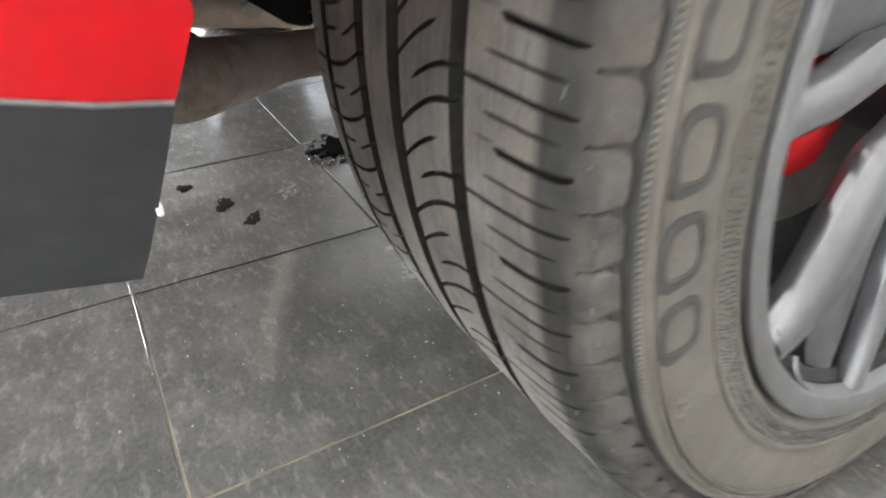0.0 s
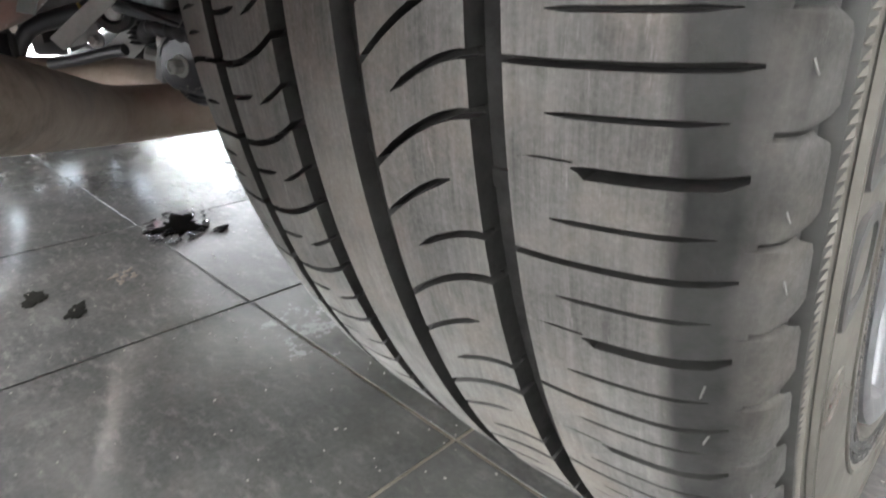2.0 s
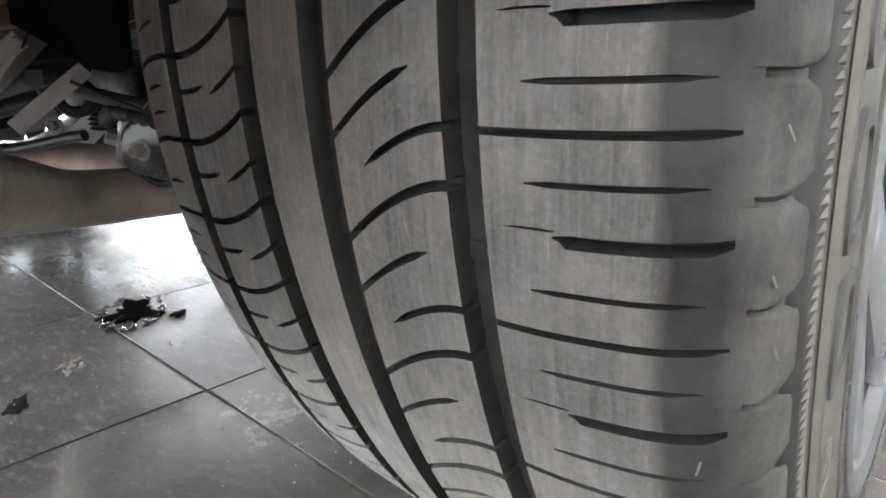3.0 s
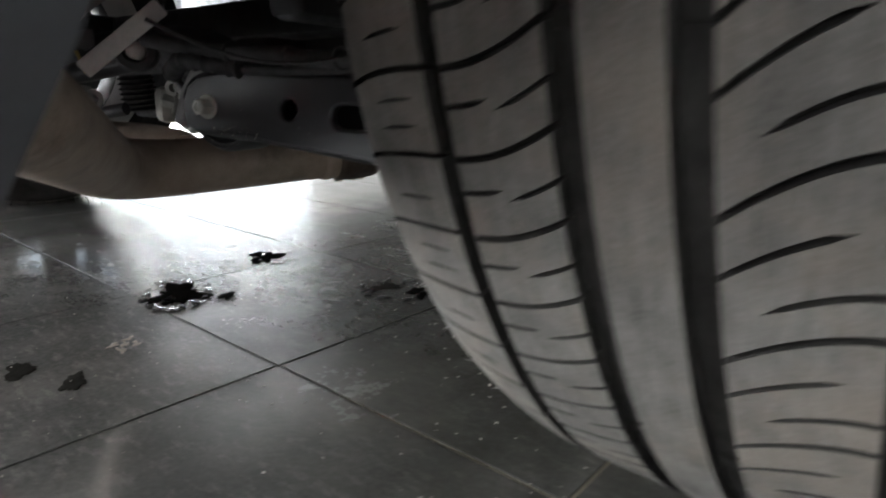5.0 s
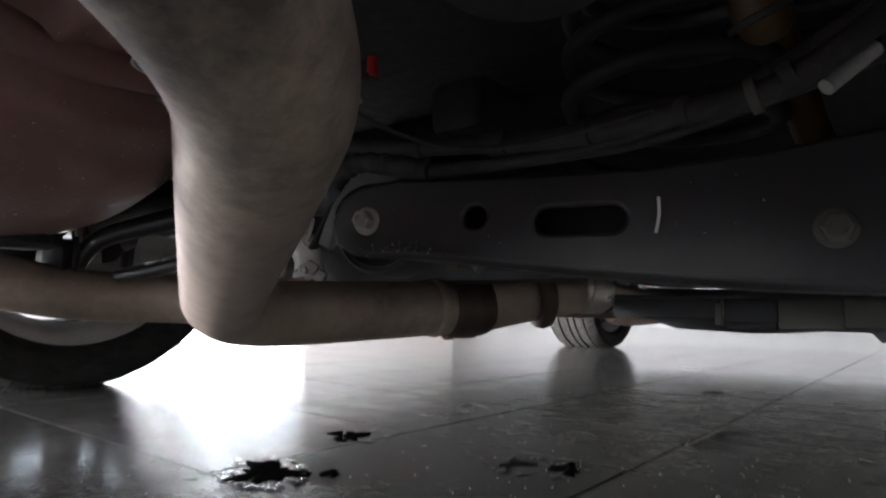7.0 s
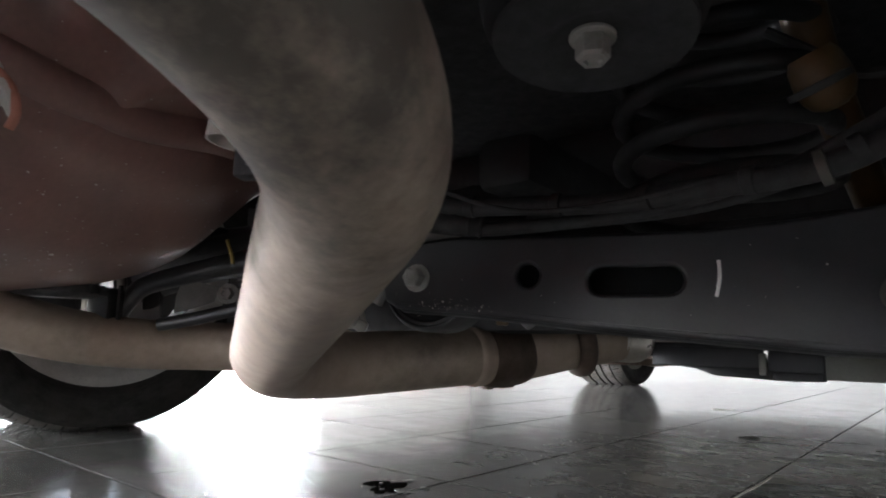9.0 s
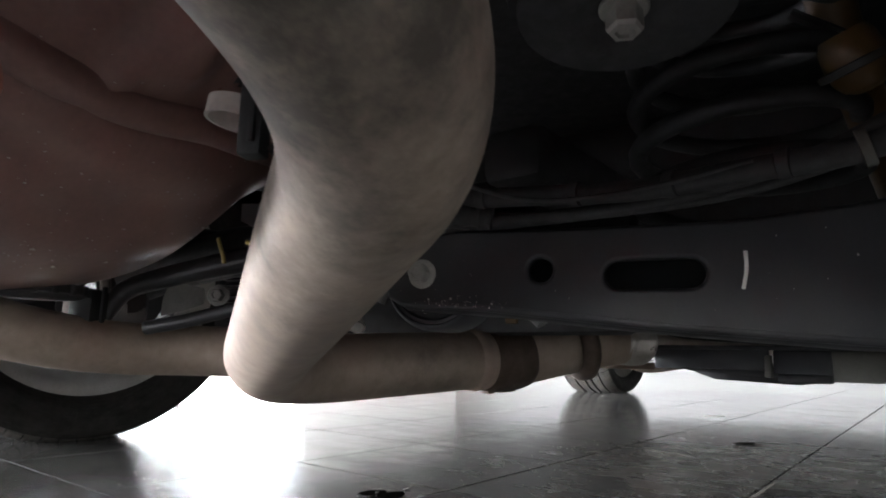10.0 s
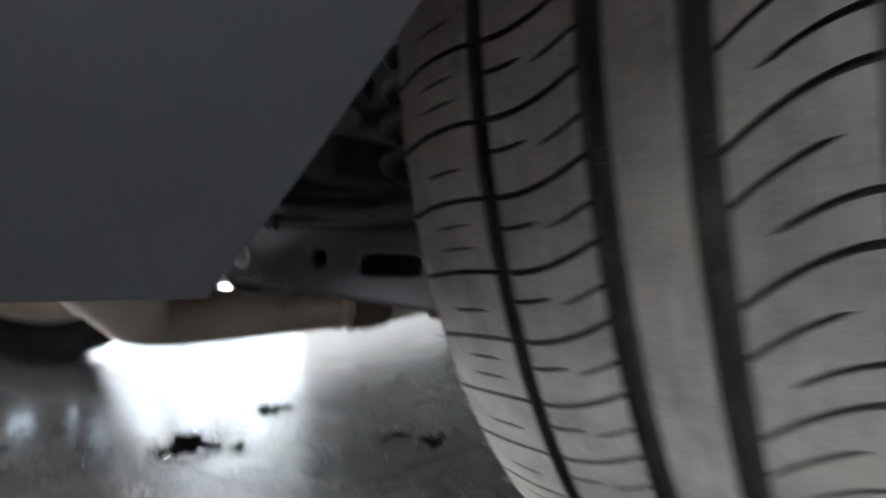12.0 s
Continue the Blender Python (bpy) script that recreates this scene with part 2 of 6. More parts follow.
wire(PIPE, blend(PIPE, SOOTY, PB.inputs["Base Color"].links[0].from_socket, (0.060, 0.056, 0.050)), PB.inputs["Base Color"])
BRIGHT_STEEL = worn("bright_pipe_steel", (0.52, 0.49, 0.45), (0.34, 0.31, 0.27), 0.32, 40, 300, metal=0.7, bump=0.1)
PIPE_DARK = worn("burnt_clamp_steel", (0.13, 0.095, 0.075), (0.06, 0.045, 0.036), 0.55, 40, 300, metal=0.6, bump=0.3)
BLACK_STEEL = worn("black_coated_steel", (0.040, 0.041, 0.045), (0.026, 0.027, 0.030), 0.40, 22, 420, metal=0.0, bump=0.15)
FELT = worn("black_felt", (0.008, 0.008, 0.0085), (0.005, 0.005, 0.005), 0.9, 40, 600, bump=0.3, spec=0.05)
SPRING = worn("black_spring_steel", (0.018, 0.018, 0.020), (0.010, 0.010, 0.011), 0.6, 40, 500, bump=0.2)
BLACK_RUBBER = worn("black_hose_rubber", (0.046, 0.046, 0.048), (0.024, 0.024, 0.025), 0.7, 60, 500, bump=0.3)
BOLT = worn("zinc_bolt_steel", (0.50, 0.50, 0.47), (0.33, 0.33, 0.30), 0.45, 120, 700, metal=0.15, bump=0.15)
DUSTY_STEEL = worn("dusty_black_steel", (0.29, 0.285, 0.277), (0.14, 0.14, 0.138), 0.65, 30, 400, bump=0.2)
ALLOY = worn("cast_alloy", (0.50, 0.49, 0.46), (0.30, 0.29, 0.27), 0.5, 60, 500, metal=0.4, bump=0.4)
PRIMER = worn("dull_red_underbody_paint", (0.270, 0.155, 0.136), (0.160, 0.104, 0.094), 0.34, 7, 160, bump=0.0, coat=0.3)
YELLOW = worn("amber_damper_paint", (0.095, 0.047, 0.008), (0.040, 0.021, 0.005), 0.5, 60, 300)
YELLOW_WIRE = worn("yellow_wire_plastic", (0.34, 0.26, 0.06), (0.20, 0.15, 0.04), 0.5, 80, 300)
WHITE_MARK = material("white_paint_pen", (0.75, 0.75, 0.72), 0.6)
SEALER = worn("pale_strap_plastic", (0.55, 0.53, 0.50), (0.40, 0.38, 0.35), 0.5, 60, 300)
ORANGE = worn("faded_orange_plastic", (0.50, 0.20, 0.14), (0.34, 0.15, 0.11), 0.6, 80, 400)
RED_CLIP = material("red_plug_plastic", (0.5, 0.02, 0.02), 0.45)
GLASS_DARK = material("tinted_glass", (0.02, 0.025, 0.03), 0.05)
LAMP_RED = material("red_lamp_lens", (0.35, 0.005, 0.008), 0.1)
LAMP_CLEAR = material("clear_lamp_lens", (0.6, 0.62, 0.65), 0.08)
CLIP = worn("grey_bracket_metal", (0.50, 0.50, 0.48), (0.34, 0.34, 0.32), 0.45, 60, 300)
SEAM = worn("dirty_seam", (0.22, 0.215, 0.21), (0.10, 0.10, 0.10), 0.6, 90, 400)
WALL = worn("white_wall_paint", (0.80, 0.80, 0.78), (0.74, 0.74, 0.72), 0.6, 1.5, 120, bump=0.1)
GREY_WALL = worn("grey_wall_paint", (0.25, 0.25, 0.245), (0.22, 0.22, 0.215), 0.6, 1.5, 120, bump=0.1)
CEILING = worn("white_ceiling_paint", (0.78, 0.78, 0.77), (0.72, 0.72, 0.71), 0.8, 1.2, 90, bump=0.05)
ALU = worn("grey_aluminium_frame", (0.35, 0.36, 0.37), (0.28, 0.29, 0.30), 0.4, 10, 200, metal=0.7, bump=0.05)
GROUT = worn("pale_cement_grout", (0.30, 0.265, 0.205), (0.18, 0.16, 0.125), 0.85, 25, 400, bump=0.4)
# the joints turn darker, unevenly, towards lower x
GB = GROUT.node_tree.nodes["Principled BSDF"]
JOINT_XYZ = node(GROUT, "SeparateXYZ")
wire(GROUT, node(GROUT, "NewGeometry").outputs["Position"], JOINT_XYZ.inputs[0])
X_RAMP = node(GROUT, "MapRange")
X_RAMP.inputs["From Min"].default_value, X_RAMP.inputs["From Max"].default_value = -0.42, -0.20
wire(GROUT, JOINT_XYZ.outputs[0], X_RAMP.inputs["Value"])
PALE_JOINT = blend(GROUT, 0.5, X_RAMP.outputs[0], noise_of(GROUT, 6.0, 4.0, 0.6))
wire(GROUT, blend(GROUT, ramp(GROUT, PALE_JOINT, [(0.40, (1, 1, 1)), (0.58, (0, 0, 0))]), GB.inputs["Base Color"].links[0].from_socket, (0.045, 0.044, 0.041)), GB.inputs["Base Color"])
PAVING = worn("pale_outdoor_paving", (0.36, 0.35, 0.33), (0.27, 0.26, 0.25), 0.8, 2, 60, bump=0.2)


def tile_material():
    """Dark slate-look porcelain: cloudy greys, pale scuffs, a polished skin."""
    m = material("slate_porcelain", (0.09, 0.09, 0.092), 0.2)
    b = m.node_tree.nodes["Principled BSDF"]
    info = node(m, "ObjectInfo")
    big = noise_of(m, 4.0, 6.0, 0.55, coords="Position")
    mid = noise_of(m, 17.0, 6.0, 0.58, coords="Position")
    fine = noise_of(m, 190.0, 4.0, 0.65, coords="Position")
    c = ramp(m, big, [(0.22, (0.052, 0.054, 0.053)), (0.50, (0.088, 0.088, 0.085)), (0.78, (0.138, 0.134, 0.126))])
    c = blend(m, ramp(m, mid, [(0.46, (0, 0, 0)), (0.86, (0.6, 0.6, 0.6))]), c, (0.24, 0.23, 0.212))
    c = blend(m, ramp(m, mid, [(0.22, (0.5, 0.5, 0.5)), (0.50, (0, 0, 0))]), c, (0.060, 0.062, 0.063))
    c = blend(m, 0.28, c, ramp(m, fine, [(0.3, (0.06, 0.06, 0.06)), (0.75, (0.25, 0.245, 0.235))]))
    scuff = noise_of(m, 40.0, 9.0, 0.72, (1.0, 2.2, 1.0), "Position")
    c = blend(m, ramp(m, scuff, [(0.52, (0, 0, 0)), (0.74, (0.7, 0.7, 0.7))]), c, (0.29, 0.277, 0.255))
    hue = node(m, "HueSaturation")
    mr = node(m, "MapRange")
    mr.inputs["To Min"].default_value, mr.inputs["To Max"].default_value = 0.88, 1.12
    wire(m, info.outputs["Random"], mr.inputs["Value"])
    wire(m, mr.outputs[0], hue.inputs["Value"])
    wire(m, hue.outputs[0], b.inputs["Base Color"])
    # damp black grime beside the wheel, with a pale dusty patch at its edge
    geo = node(m, "NewGeometry")

    def reach(place, full, none):
        near = node(m, "VectorMath")
        near.operation = "DISTANCE"
        near.inputs[1].default_value = place
        wire(m, geo.outputs["Position"], near.inputs[0])
        return ramp(m, near.outputs["Value"], [(full, (1, 1, 1)), (none, (0, 0, 0))])

    damp = blend(m, 1.0, reach((-0.20, -0.02, 0.0), 0.14, 0.44), ramp(m, noise_of(m, 15.0, 10.0, 0.70, coords="Position"), [(0.24, (0.2, 0.2, 0.2)), (0.72, (1, 1, 1))]), "MULTIPLY")
    c = blend(m, damp, c, (0.030, 0.031, 0.024))
    dust = blend(m, 1.0, reach((-0.325, -0.185, 0.0), 0.03, 0.13), ramp(m, noise_of(m, 24.0, 10.0, 0.74, coords="Position"), [(0.30, (0, 0, 0)), (0.74, (0.85, 0.85, 0.85))]), "MULTIPLY")
    c = blend(m, dust, c, (0.185, 0.177, 0.150))
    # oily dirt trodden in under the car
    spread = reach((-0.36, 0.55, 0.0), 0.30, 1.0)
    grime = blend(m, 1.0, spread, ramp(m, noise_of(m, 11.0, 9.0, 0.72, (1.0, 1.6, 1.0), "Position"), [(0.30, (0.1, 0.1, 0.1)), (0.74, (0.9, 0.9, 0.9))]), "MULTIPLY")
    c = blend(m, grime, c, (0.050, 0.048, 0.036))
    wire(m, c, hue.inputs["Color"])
    skin = ramp(m, mid, [(0.30, (0.070,) * 3), (0.72, (0.150,) * 3)])
    # long dull smears where the floor was wiped
    smear = ramp(m, noise_of(m, 5.0, 8.0, 0.68, (1.0, 3.2, 1.0), "Position"), [(0.36, (0, 0, 0)), (0.84, (0.8, 0.8, 0.8))])
    skin = blend(m, smear, skin, (0.20, 0.20, 0.20))
    skin = blend(m, grime, skin, (0.42, 0.42, 0.42))
    skin = blend(m, damp, skin, (0.26, 0.26, 0.26))
    wire(m, blend(m, dust, skin, (0.34, 0.34, 0.34)), b.inputs["Roughness"])
    relief(m, fine, 0.05, 0.0002)
    return m


TILE = tile_material()


def glass_material():
    m = material("clear_window_glass", (0.95, 0.98, 0.97), 0.0)
    b = m.node_tree.nodes["Principled BSDF"]
    b.inputs["Transmission Weight"].default_value = 1.0
    return m


GLASS = glass_material()


# ---- the showroom: walls, windows, ceiling ----
def wall_sheet(name, a, b, z0, z1, openings, mat, t=0.2):
    """A wall from a to b with openings (from, to, sill, head) along it."""
    a, b = Vector((*a, 0)), Vector((*b, 0))
    d = (b - a).normalized()
    n = Vector((-d.y, d.x, 0))
    length = (b - a).length
    bm = bmesh.new()
    cuts = sorted(openings)
    spans, s = [], 0.0
    for o in cuts:
        spans.append((s, o[0], z0, z1))
        spans.append((o[0], o[1], z0, o[2]))
        spans.append((o[0], o[1], o[3], z1))
        s = o[1]
    spans.append((s, length, z0, z1))
    turn = Matrix.Rotation(math.atan2(d.y, d.x), 4, "Z")
    for s0, s1, h0, h1 in spans:
        if s1 - s0 > 0.01 and h1 - h0 > 0.01:
            c = a + d * (s0 + s1) / 2 + n * (-t / 2)
            box(bm, (c.x, c.y, (h0 + h1) / 2), (s1 - s0, t, h1 - h0), turn.to_3x3())
    return tagged(part(name, bm, mat, smooth=0), "smooth grey painted showroom wall" if mat is GREY_WALL else "smooth white painted showroom wall", "wall", kind="structure")


def window_bay(name, a, b, sill, head, bays):
    """A glazed bay: a frame with posts and rails, and one pane to each bay."""
    a, b = Vector((*a, 0)), Vector((*b, 0))
    d = (b - a)
    length = d.length
    d.normalize()
    turn = Matrix.Rotation(math.atan2(d.y, d.x), 4, "Z").to_3x3()
    win = tagged(new(name), "tall shop window with grey aluminium posts", "window", kind="structure")
    for i in range(bays + 1):
        c = a + d * (length * i / bays)
        bm = bmesh.new()
        box(bm, (c.x, c.y, (sill + head) / 2), (0.07, 0.12, head - sill), turn, 0.004)
        part("post", bm, ALU, win)
    for z in (sill + 0.03, head - 0.03):
        c = a + d * length / 2
        bm = bmesh.new()
        box(bm, (c.x, c.y, z), (length - 0.07, 0.10, 0.06), turn, 0.004)
        part("rail", bm, ALU, win)
    for i in range(bays):
        c = a + d * (length * (i + 0.5) / bays)
        bm = bmesh.new()
        box(bm, (c.x, c.y, (sill + head) / 2), (length / bays - 0.07, 0.012, head - sill - 0.12), turn)
        ob = part("pane", bm, GLASS, win, smooth=0)
        ob.visible_shadow = False
    return win


wall_sheet("wall_west", (WEST, NORTH), (WEST, SOUTH), 0, HIGH, [(4.0, 16.5, 0.1, 3.3)], WALL)
wall_sheet("wall_south", (WEST, SOUTH), (EAST, SOUTH), 0, HIGH, [(2.5, 12.0, 0.1, 3.1)], WALL)
wall_sheet("wall_east", (EAST, SOUTH), (EAST, NORTH), 0, HIGH, [], WALL)
wall_sheet("wall_north", (EAST, NORTH), (WEST, NORTH), 0, HIGH, [], GREY_WALL)
window_bay("window_1", (WEST - 0.1, 6.0), (WEST - 0.1, -6.5), 0.1, 3.3, 6)
window_bay("window_2", (WEST + 2.5, SOUTH - 0.1), (WEST + 12.0, SOUTH - 0.1), 0.1, 3.1, 5)
bm = bmesh.new()
box(bm, ((WEST + EAST) / 2, (SOUTH + NORTH) / 2, HIGH + 0.1), (EAST - WEST + 0.4, NORTH - SOUTH + 0.4, 0.2))
tagged(part("ceiling", bm, CEILING, smooth=0), "flat white painted ceiling", "ceiling", kind="structure")
bm = bmesh.new()
box(bm, (-1, 1, -0.25), (600, 600, 0.3))
tagged(part("ground", bm, PAVING, smooth=0), "pale paved ground round the showroom", "ground", kind="structure")
bm = bmesh.new()
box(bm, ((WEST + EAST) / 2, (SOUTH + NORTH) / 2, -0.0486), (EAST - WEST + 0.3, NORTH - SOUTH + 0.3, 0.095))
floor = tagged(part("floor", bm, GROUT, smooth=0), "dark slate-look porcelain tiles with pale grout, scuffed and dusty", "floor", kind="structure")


# ---- wheels ----
R, CZ = 0.3416, 0.3311           # tyre radius, height of the hub
RIBS = (-0.1448, -0.0966, -0.0884, -0.0495, -0.0388, -0.0143, -0.0028, 0.0375, 0.0486, 0.1064)
CAMBER = math.tan(radians(3.0))  # the wheel leans in at the top
SHOULDER_LINE = ((0.060, 0.3409), (0.085, 0.3400), (0.093, 0.3392), (0.100, 0.3372), (0.105, 0.3345), (0.109, 0.3310), (0.112, 0.3260), (0.1131, 0.3222))


def crown(x):
    """The tyre's radius across the tread."""
    if x > 0.060:
        for (a, p), (b, q) in zip(SHOULDER_LINE, SHOULDER_LINE[1:]):
            if x <= b:
                return p + (q - p) * (x - a) / (b - a)
        return SHOULDER_LINE[-1][1]
    a = abs(x)
    return R - 0.20 * x * x - 4.0 * max(0.0, a - 0.093) ** 2


def lean(w):
    """Tilt the tyre, the rim and the spokes by the camber."""
    tyre = [o for o in w.children if o.name.startswith("tyre")][0]
    rim = [o for o in w.children if o.name.startswith("rim")][0]
    for ob in [tyre, rim] + list(tyre.children) + list(rim.children):
        for v in ob.data.vertices:
            x, y, z = v.co
            k = max(0.0, min(1.0, (0.318 - math.hypot(y, z)) / 0.02))
            v.co = (x - z * CAMBER, y, z + x * CAMBER * k)


def at_wheel(r, x, deg):
    a = radians(deg)
    return (x, -r * math.cos(a), -r * math.sin(a))


def tread_rib(bm, x0, x1, nx, count, start, skew, sipes, fill, mats, deep=0.0068, walls=(True, True)):
    """One rib of the tread. The rows follow the line of the sipes (skew, in degrees); each sipe is
    (place in the pitch, width in metres, from, to, depth, which pitches), from and to across the rib."""
    starts, lengths = start if isinstance(start, tuple) else ([start + 360.0 / count * k for k in range(count)], [360.0 / count] * count)
    us = [i / (nx - 1) for i in range(nx)]
    rows = []
    for k in range(count):
        marks = []
        pitch = lengths[k]
        for j, (v, w, u0, u1, dep, every) in enumerate(sipes):
            on = every is None or every[k % len(every)]
            half = degrees_of(w) / 2
            e = degrees_of(0.0003)
            c = v * pitch
            for off, low in ((-half - e, 0), (-half, 1), (half, 1), (half + e, 0)):
                marks.append((c, off, low, j if on else -1))
        for f in fill:
            marks.append((f * pitch, 0.0, 0, -1))
        for c, off, low, j in sorted(marks):
            row = []
            for u in us:
                dep = 0.0
                o = off
                if j >= 0:
                    v, w, u0, u1, depth, every = sipes[j]
                    t = min((u - u0) / (0.028 if w > 0.004 else 0.10) if u0 > 0.001 else 1.0, (u1 - u) / 0.10 if u1 < 0.999 else 1.0)
                    t = max(0.0, min(1.0, t))
                    dep = depth * (t ** 0.7) * low
                    o = off * (0.25 + 0.75 * t)
                row.append((u, starts[k] + c + o + skew(u, starts[k] + c), dep))
            rows.append(row)
    ncol = nx + walls[0] + walls[1]
    vs = []
    for row in rows:
        line = []
        if walls[0]:
            line.append(bm.verts.new(at_wheel(crown(x0) - deep, x0 - 0.0008, row[0][1])))
        for u, a, dep in row:
            x = x0 + (x1 - x0) * u
            line.append(bm.verts.new(at_wheel(crown(x) - dep, x, a)))
        if walls[1]:
            line.append(bm.verts.new(at_wheel(crown(x1) - deep, x1 + 0.0008, row[-1][1])))
        vs.append((line, [d for _, _, d in row]))
    for (a, da), (b, db) in zip(vs, vs[1:] + vs[:1]):
        for i in range(ncol - 1):
            f = bm.faces.new((a[i], a[i + 1], b[i + 1], b[i]))
            q = i - (1 if walls[0] else 0)
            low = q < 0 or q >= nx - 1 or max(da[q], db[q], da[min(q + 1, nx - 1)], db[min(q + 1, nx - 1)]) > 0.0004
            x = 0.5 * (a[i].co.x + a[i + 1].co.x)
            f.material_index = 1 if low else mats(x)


def degrees_of(metres):
    return math.degrees(metres / R)


def outer_skew(u, a):
    """The outer sipes fan out round the shoulder."""
    a = (a + 180.0) % 360.0 - 180.0
    return -0.088 * max(-12.0, min(32.0, a + 1.3)) * u ** 1.7 * math.cos(radians(a / 2)) ** 2


def tyre_mesh():
    """The tread, rib by rib, with its grooves."""
    bm = bmesh.new()
    e = RIBS
    worn_or_not = lambda x: 0
    # the outer ribs' pitch varies from block to block
    lengths = [8.35, 8.70, 7.80] + [7.9875] * 40 + [7.90, 7.75]
    starts = [4.85 + sum(lengths[:k]) for k in range(45)]
    outer = (starts, lengths)
    # inner shoulder: one long sipe and one or two short dashes in each pitch
    two = [True, False, True, False, False]
    one = [not q for q in two]
    tread_rib(bm, e[0], e[1], 18, 69, 12.62, lambda u, a: 1.5 * (1 - u) ** 2, [
        (0.0, 0.0017, 0.0, 1.0, 0.0055, None), (0.34, 0.0009, 0.40, 0.80, 0.003, two), (0.66, 0.0009, 0.40, 0.80, 0.003, two),
        (0.58, 0.0010, 0.36, 0.80, 0.003, one)], (0.15, 0.85), worn_or_not, walls=(False, True))
    # second rib: a long curved sipe, a short one from either groove
    tread_rib(bm, e[2], e[3], 20, 69, 12.62, lambda u, a: -2.25 * u ** 1.8, [
        (0.0, 0.0021, 0.0, 1.0, 0.006, None), (0.41, 0.0015, 0.0, 0.42, 0.004, None), (0.54, 0.0015, 0.56, 1.0, 0.004, None)],
        (0.2, 0.30, 0.75), worn_or_not)
    # plain centre rib
    tread_rib(bm, e[4], e[5], 8, 120, 0.0, lambda u, a: 0.0, [], (0.0, 0.5), worn_or_not)
    # fourth rib: long arcs with short ones between
    tread_rib(bm, e[6], e[7], 26, 45, outer, lambda u, a: 3.6 * (1 - u) ** 1.6, [
        (0.0, 0.0019, 0.30, 1.0, 0.005, None), (0.295, 0.0024, 0.0, 1.0, 0.006, None), (0.65, 0.0020, 0.0, 0.74, 0.005, None)],
        (0.16, 0.50, 0.86, 0.94), worn_or_not)
    # outer shoulder: a wide slot, a long sipe and two thin ones in each pitch
    tread_rib(bm, e[8], e[9], 36, 45, outer, outer_skew, [
        (0.0, 0.0014, 0.0, 0.98, 0.005, None), (0.225, 0.0009, 0.20, 0.87, 0.003, None),
        (0.452, 0.0012, 0.07, 0.38, 0.003, None), (0.462, 0.0054, 0.335, 0.995, 0.0066, None), (0.76, 0.0009, 0.20, 0.87, 0.003, None)],
        (0.1, 0.35, 0.6, 0.88), worn_or_not, walls=(True, False))
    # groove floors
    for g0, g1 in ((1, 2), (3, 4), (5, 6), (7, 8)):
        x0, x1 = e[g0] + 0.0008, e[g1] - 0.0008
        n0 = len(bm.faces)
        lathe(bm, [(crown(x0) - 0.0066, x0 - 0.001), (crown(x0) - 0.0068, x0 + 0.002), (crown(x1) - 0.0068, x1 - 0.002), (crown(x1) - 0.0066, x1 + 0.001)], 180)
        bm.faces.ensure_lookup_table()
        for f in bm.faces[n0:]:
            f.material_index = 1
    # wear bars across the grooves
    for g0, g1 in ((1, 2), (3, 4), (5, 6), (7, 8)):
        for k in range(12):
            a = 10.5 + 30 * k
            xm = 0.5 * (e[g0] + e[g1])
            m = Matrix.Rotation(radians(a), 3, "X")
            n0 = len(bm.faces)
            box(bm, at_wheel(crown(xm) - 0.0066, xm, a), (e[g1] - e[g0] - 0.001, 0.002, 0.0060), m, 0.0008)
            bm.faces.ensure_lookup_table()
            for f in bm.faces[n0:]:
                f.material_index = 1
    bmesh.ops.recalc_face_normals(bm, faces=bm.faces[:])
    return bm


def sidewall(side):
    """One sidewall, from the shoulder to the bead; side is 1 outside, -1 inside."""
    bm = bmesh.new()
    x0 = RIBS[9] if side > 0 else -RIBS[0]
    pr = [(crown(x0) - 0.0022, x0 - 0.0006), (0.3270, 0.1085), (0.3215, 0.1108), (0.3202, 0.1092), (0.3160, 0.1095), (0.3140, 0.1138),
          (0.3115, 0.1148), (0.3030, 0.1166), (0.2920, 0.1176), (0.2800, 0.1178), (0.2735, 0.1174), (0.2725, 0.1166), (0.2590, 0.1160),
          (0.2580, 0.1166), (0.2560, 0.1150), (0.2535, 0.1110), (0.2480, 0.1060), (0.2330, 0.1040)]
    if side < 0:
        pr = [(crown(RIBS[0]), RIBS[0]), (0.3235, -0.1472), (0.3200, -0.1487), (0.3150, -0.1500), (0.3090, -0.1510), (0.3000, -0.1513), (0.2880, -0.1498),
              (0.2760, -0.1445), (0.2680, -0.1425), (0.2620, -0.1400), (0.2570, -0.1360), (0.2520, -0.1310), (0.2460, -0.1240), (0.2330, -0.1150)]
    rings = lathe(bm, pr, 240)
    bm.faces.ensure_lookup_table()
    for i, f in enumerate(bm.faces):
        f.material_index = 1 if i < 240 * 6 else 0
    bmesh.ops.recalc_face_normals(bm, faces=bm.faces[:])
    return bm


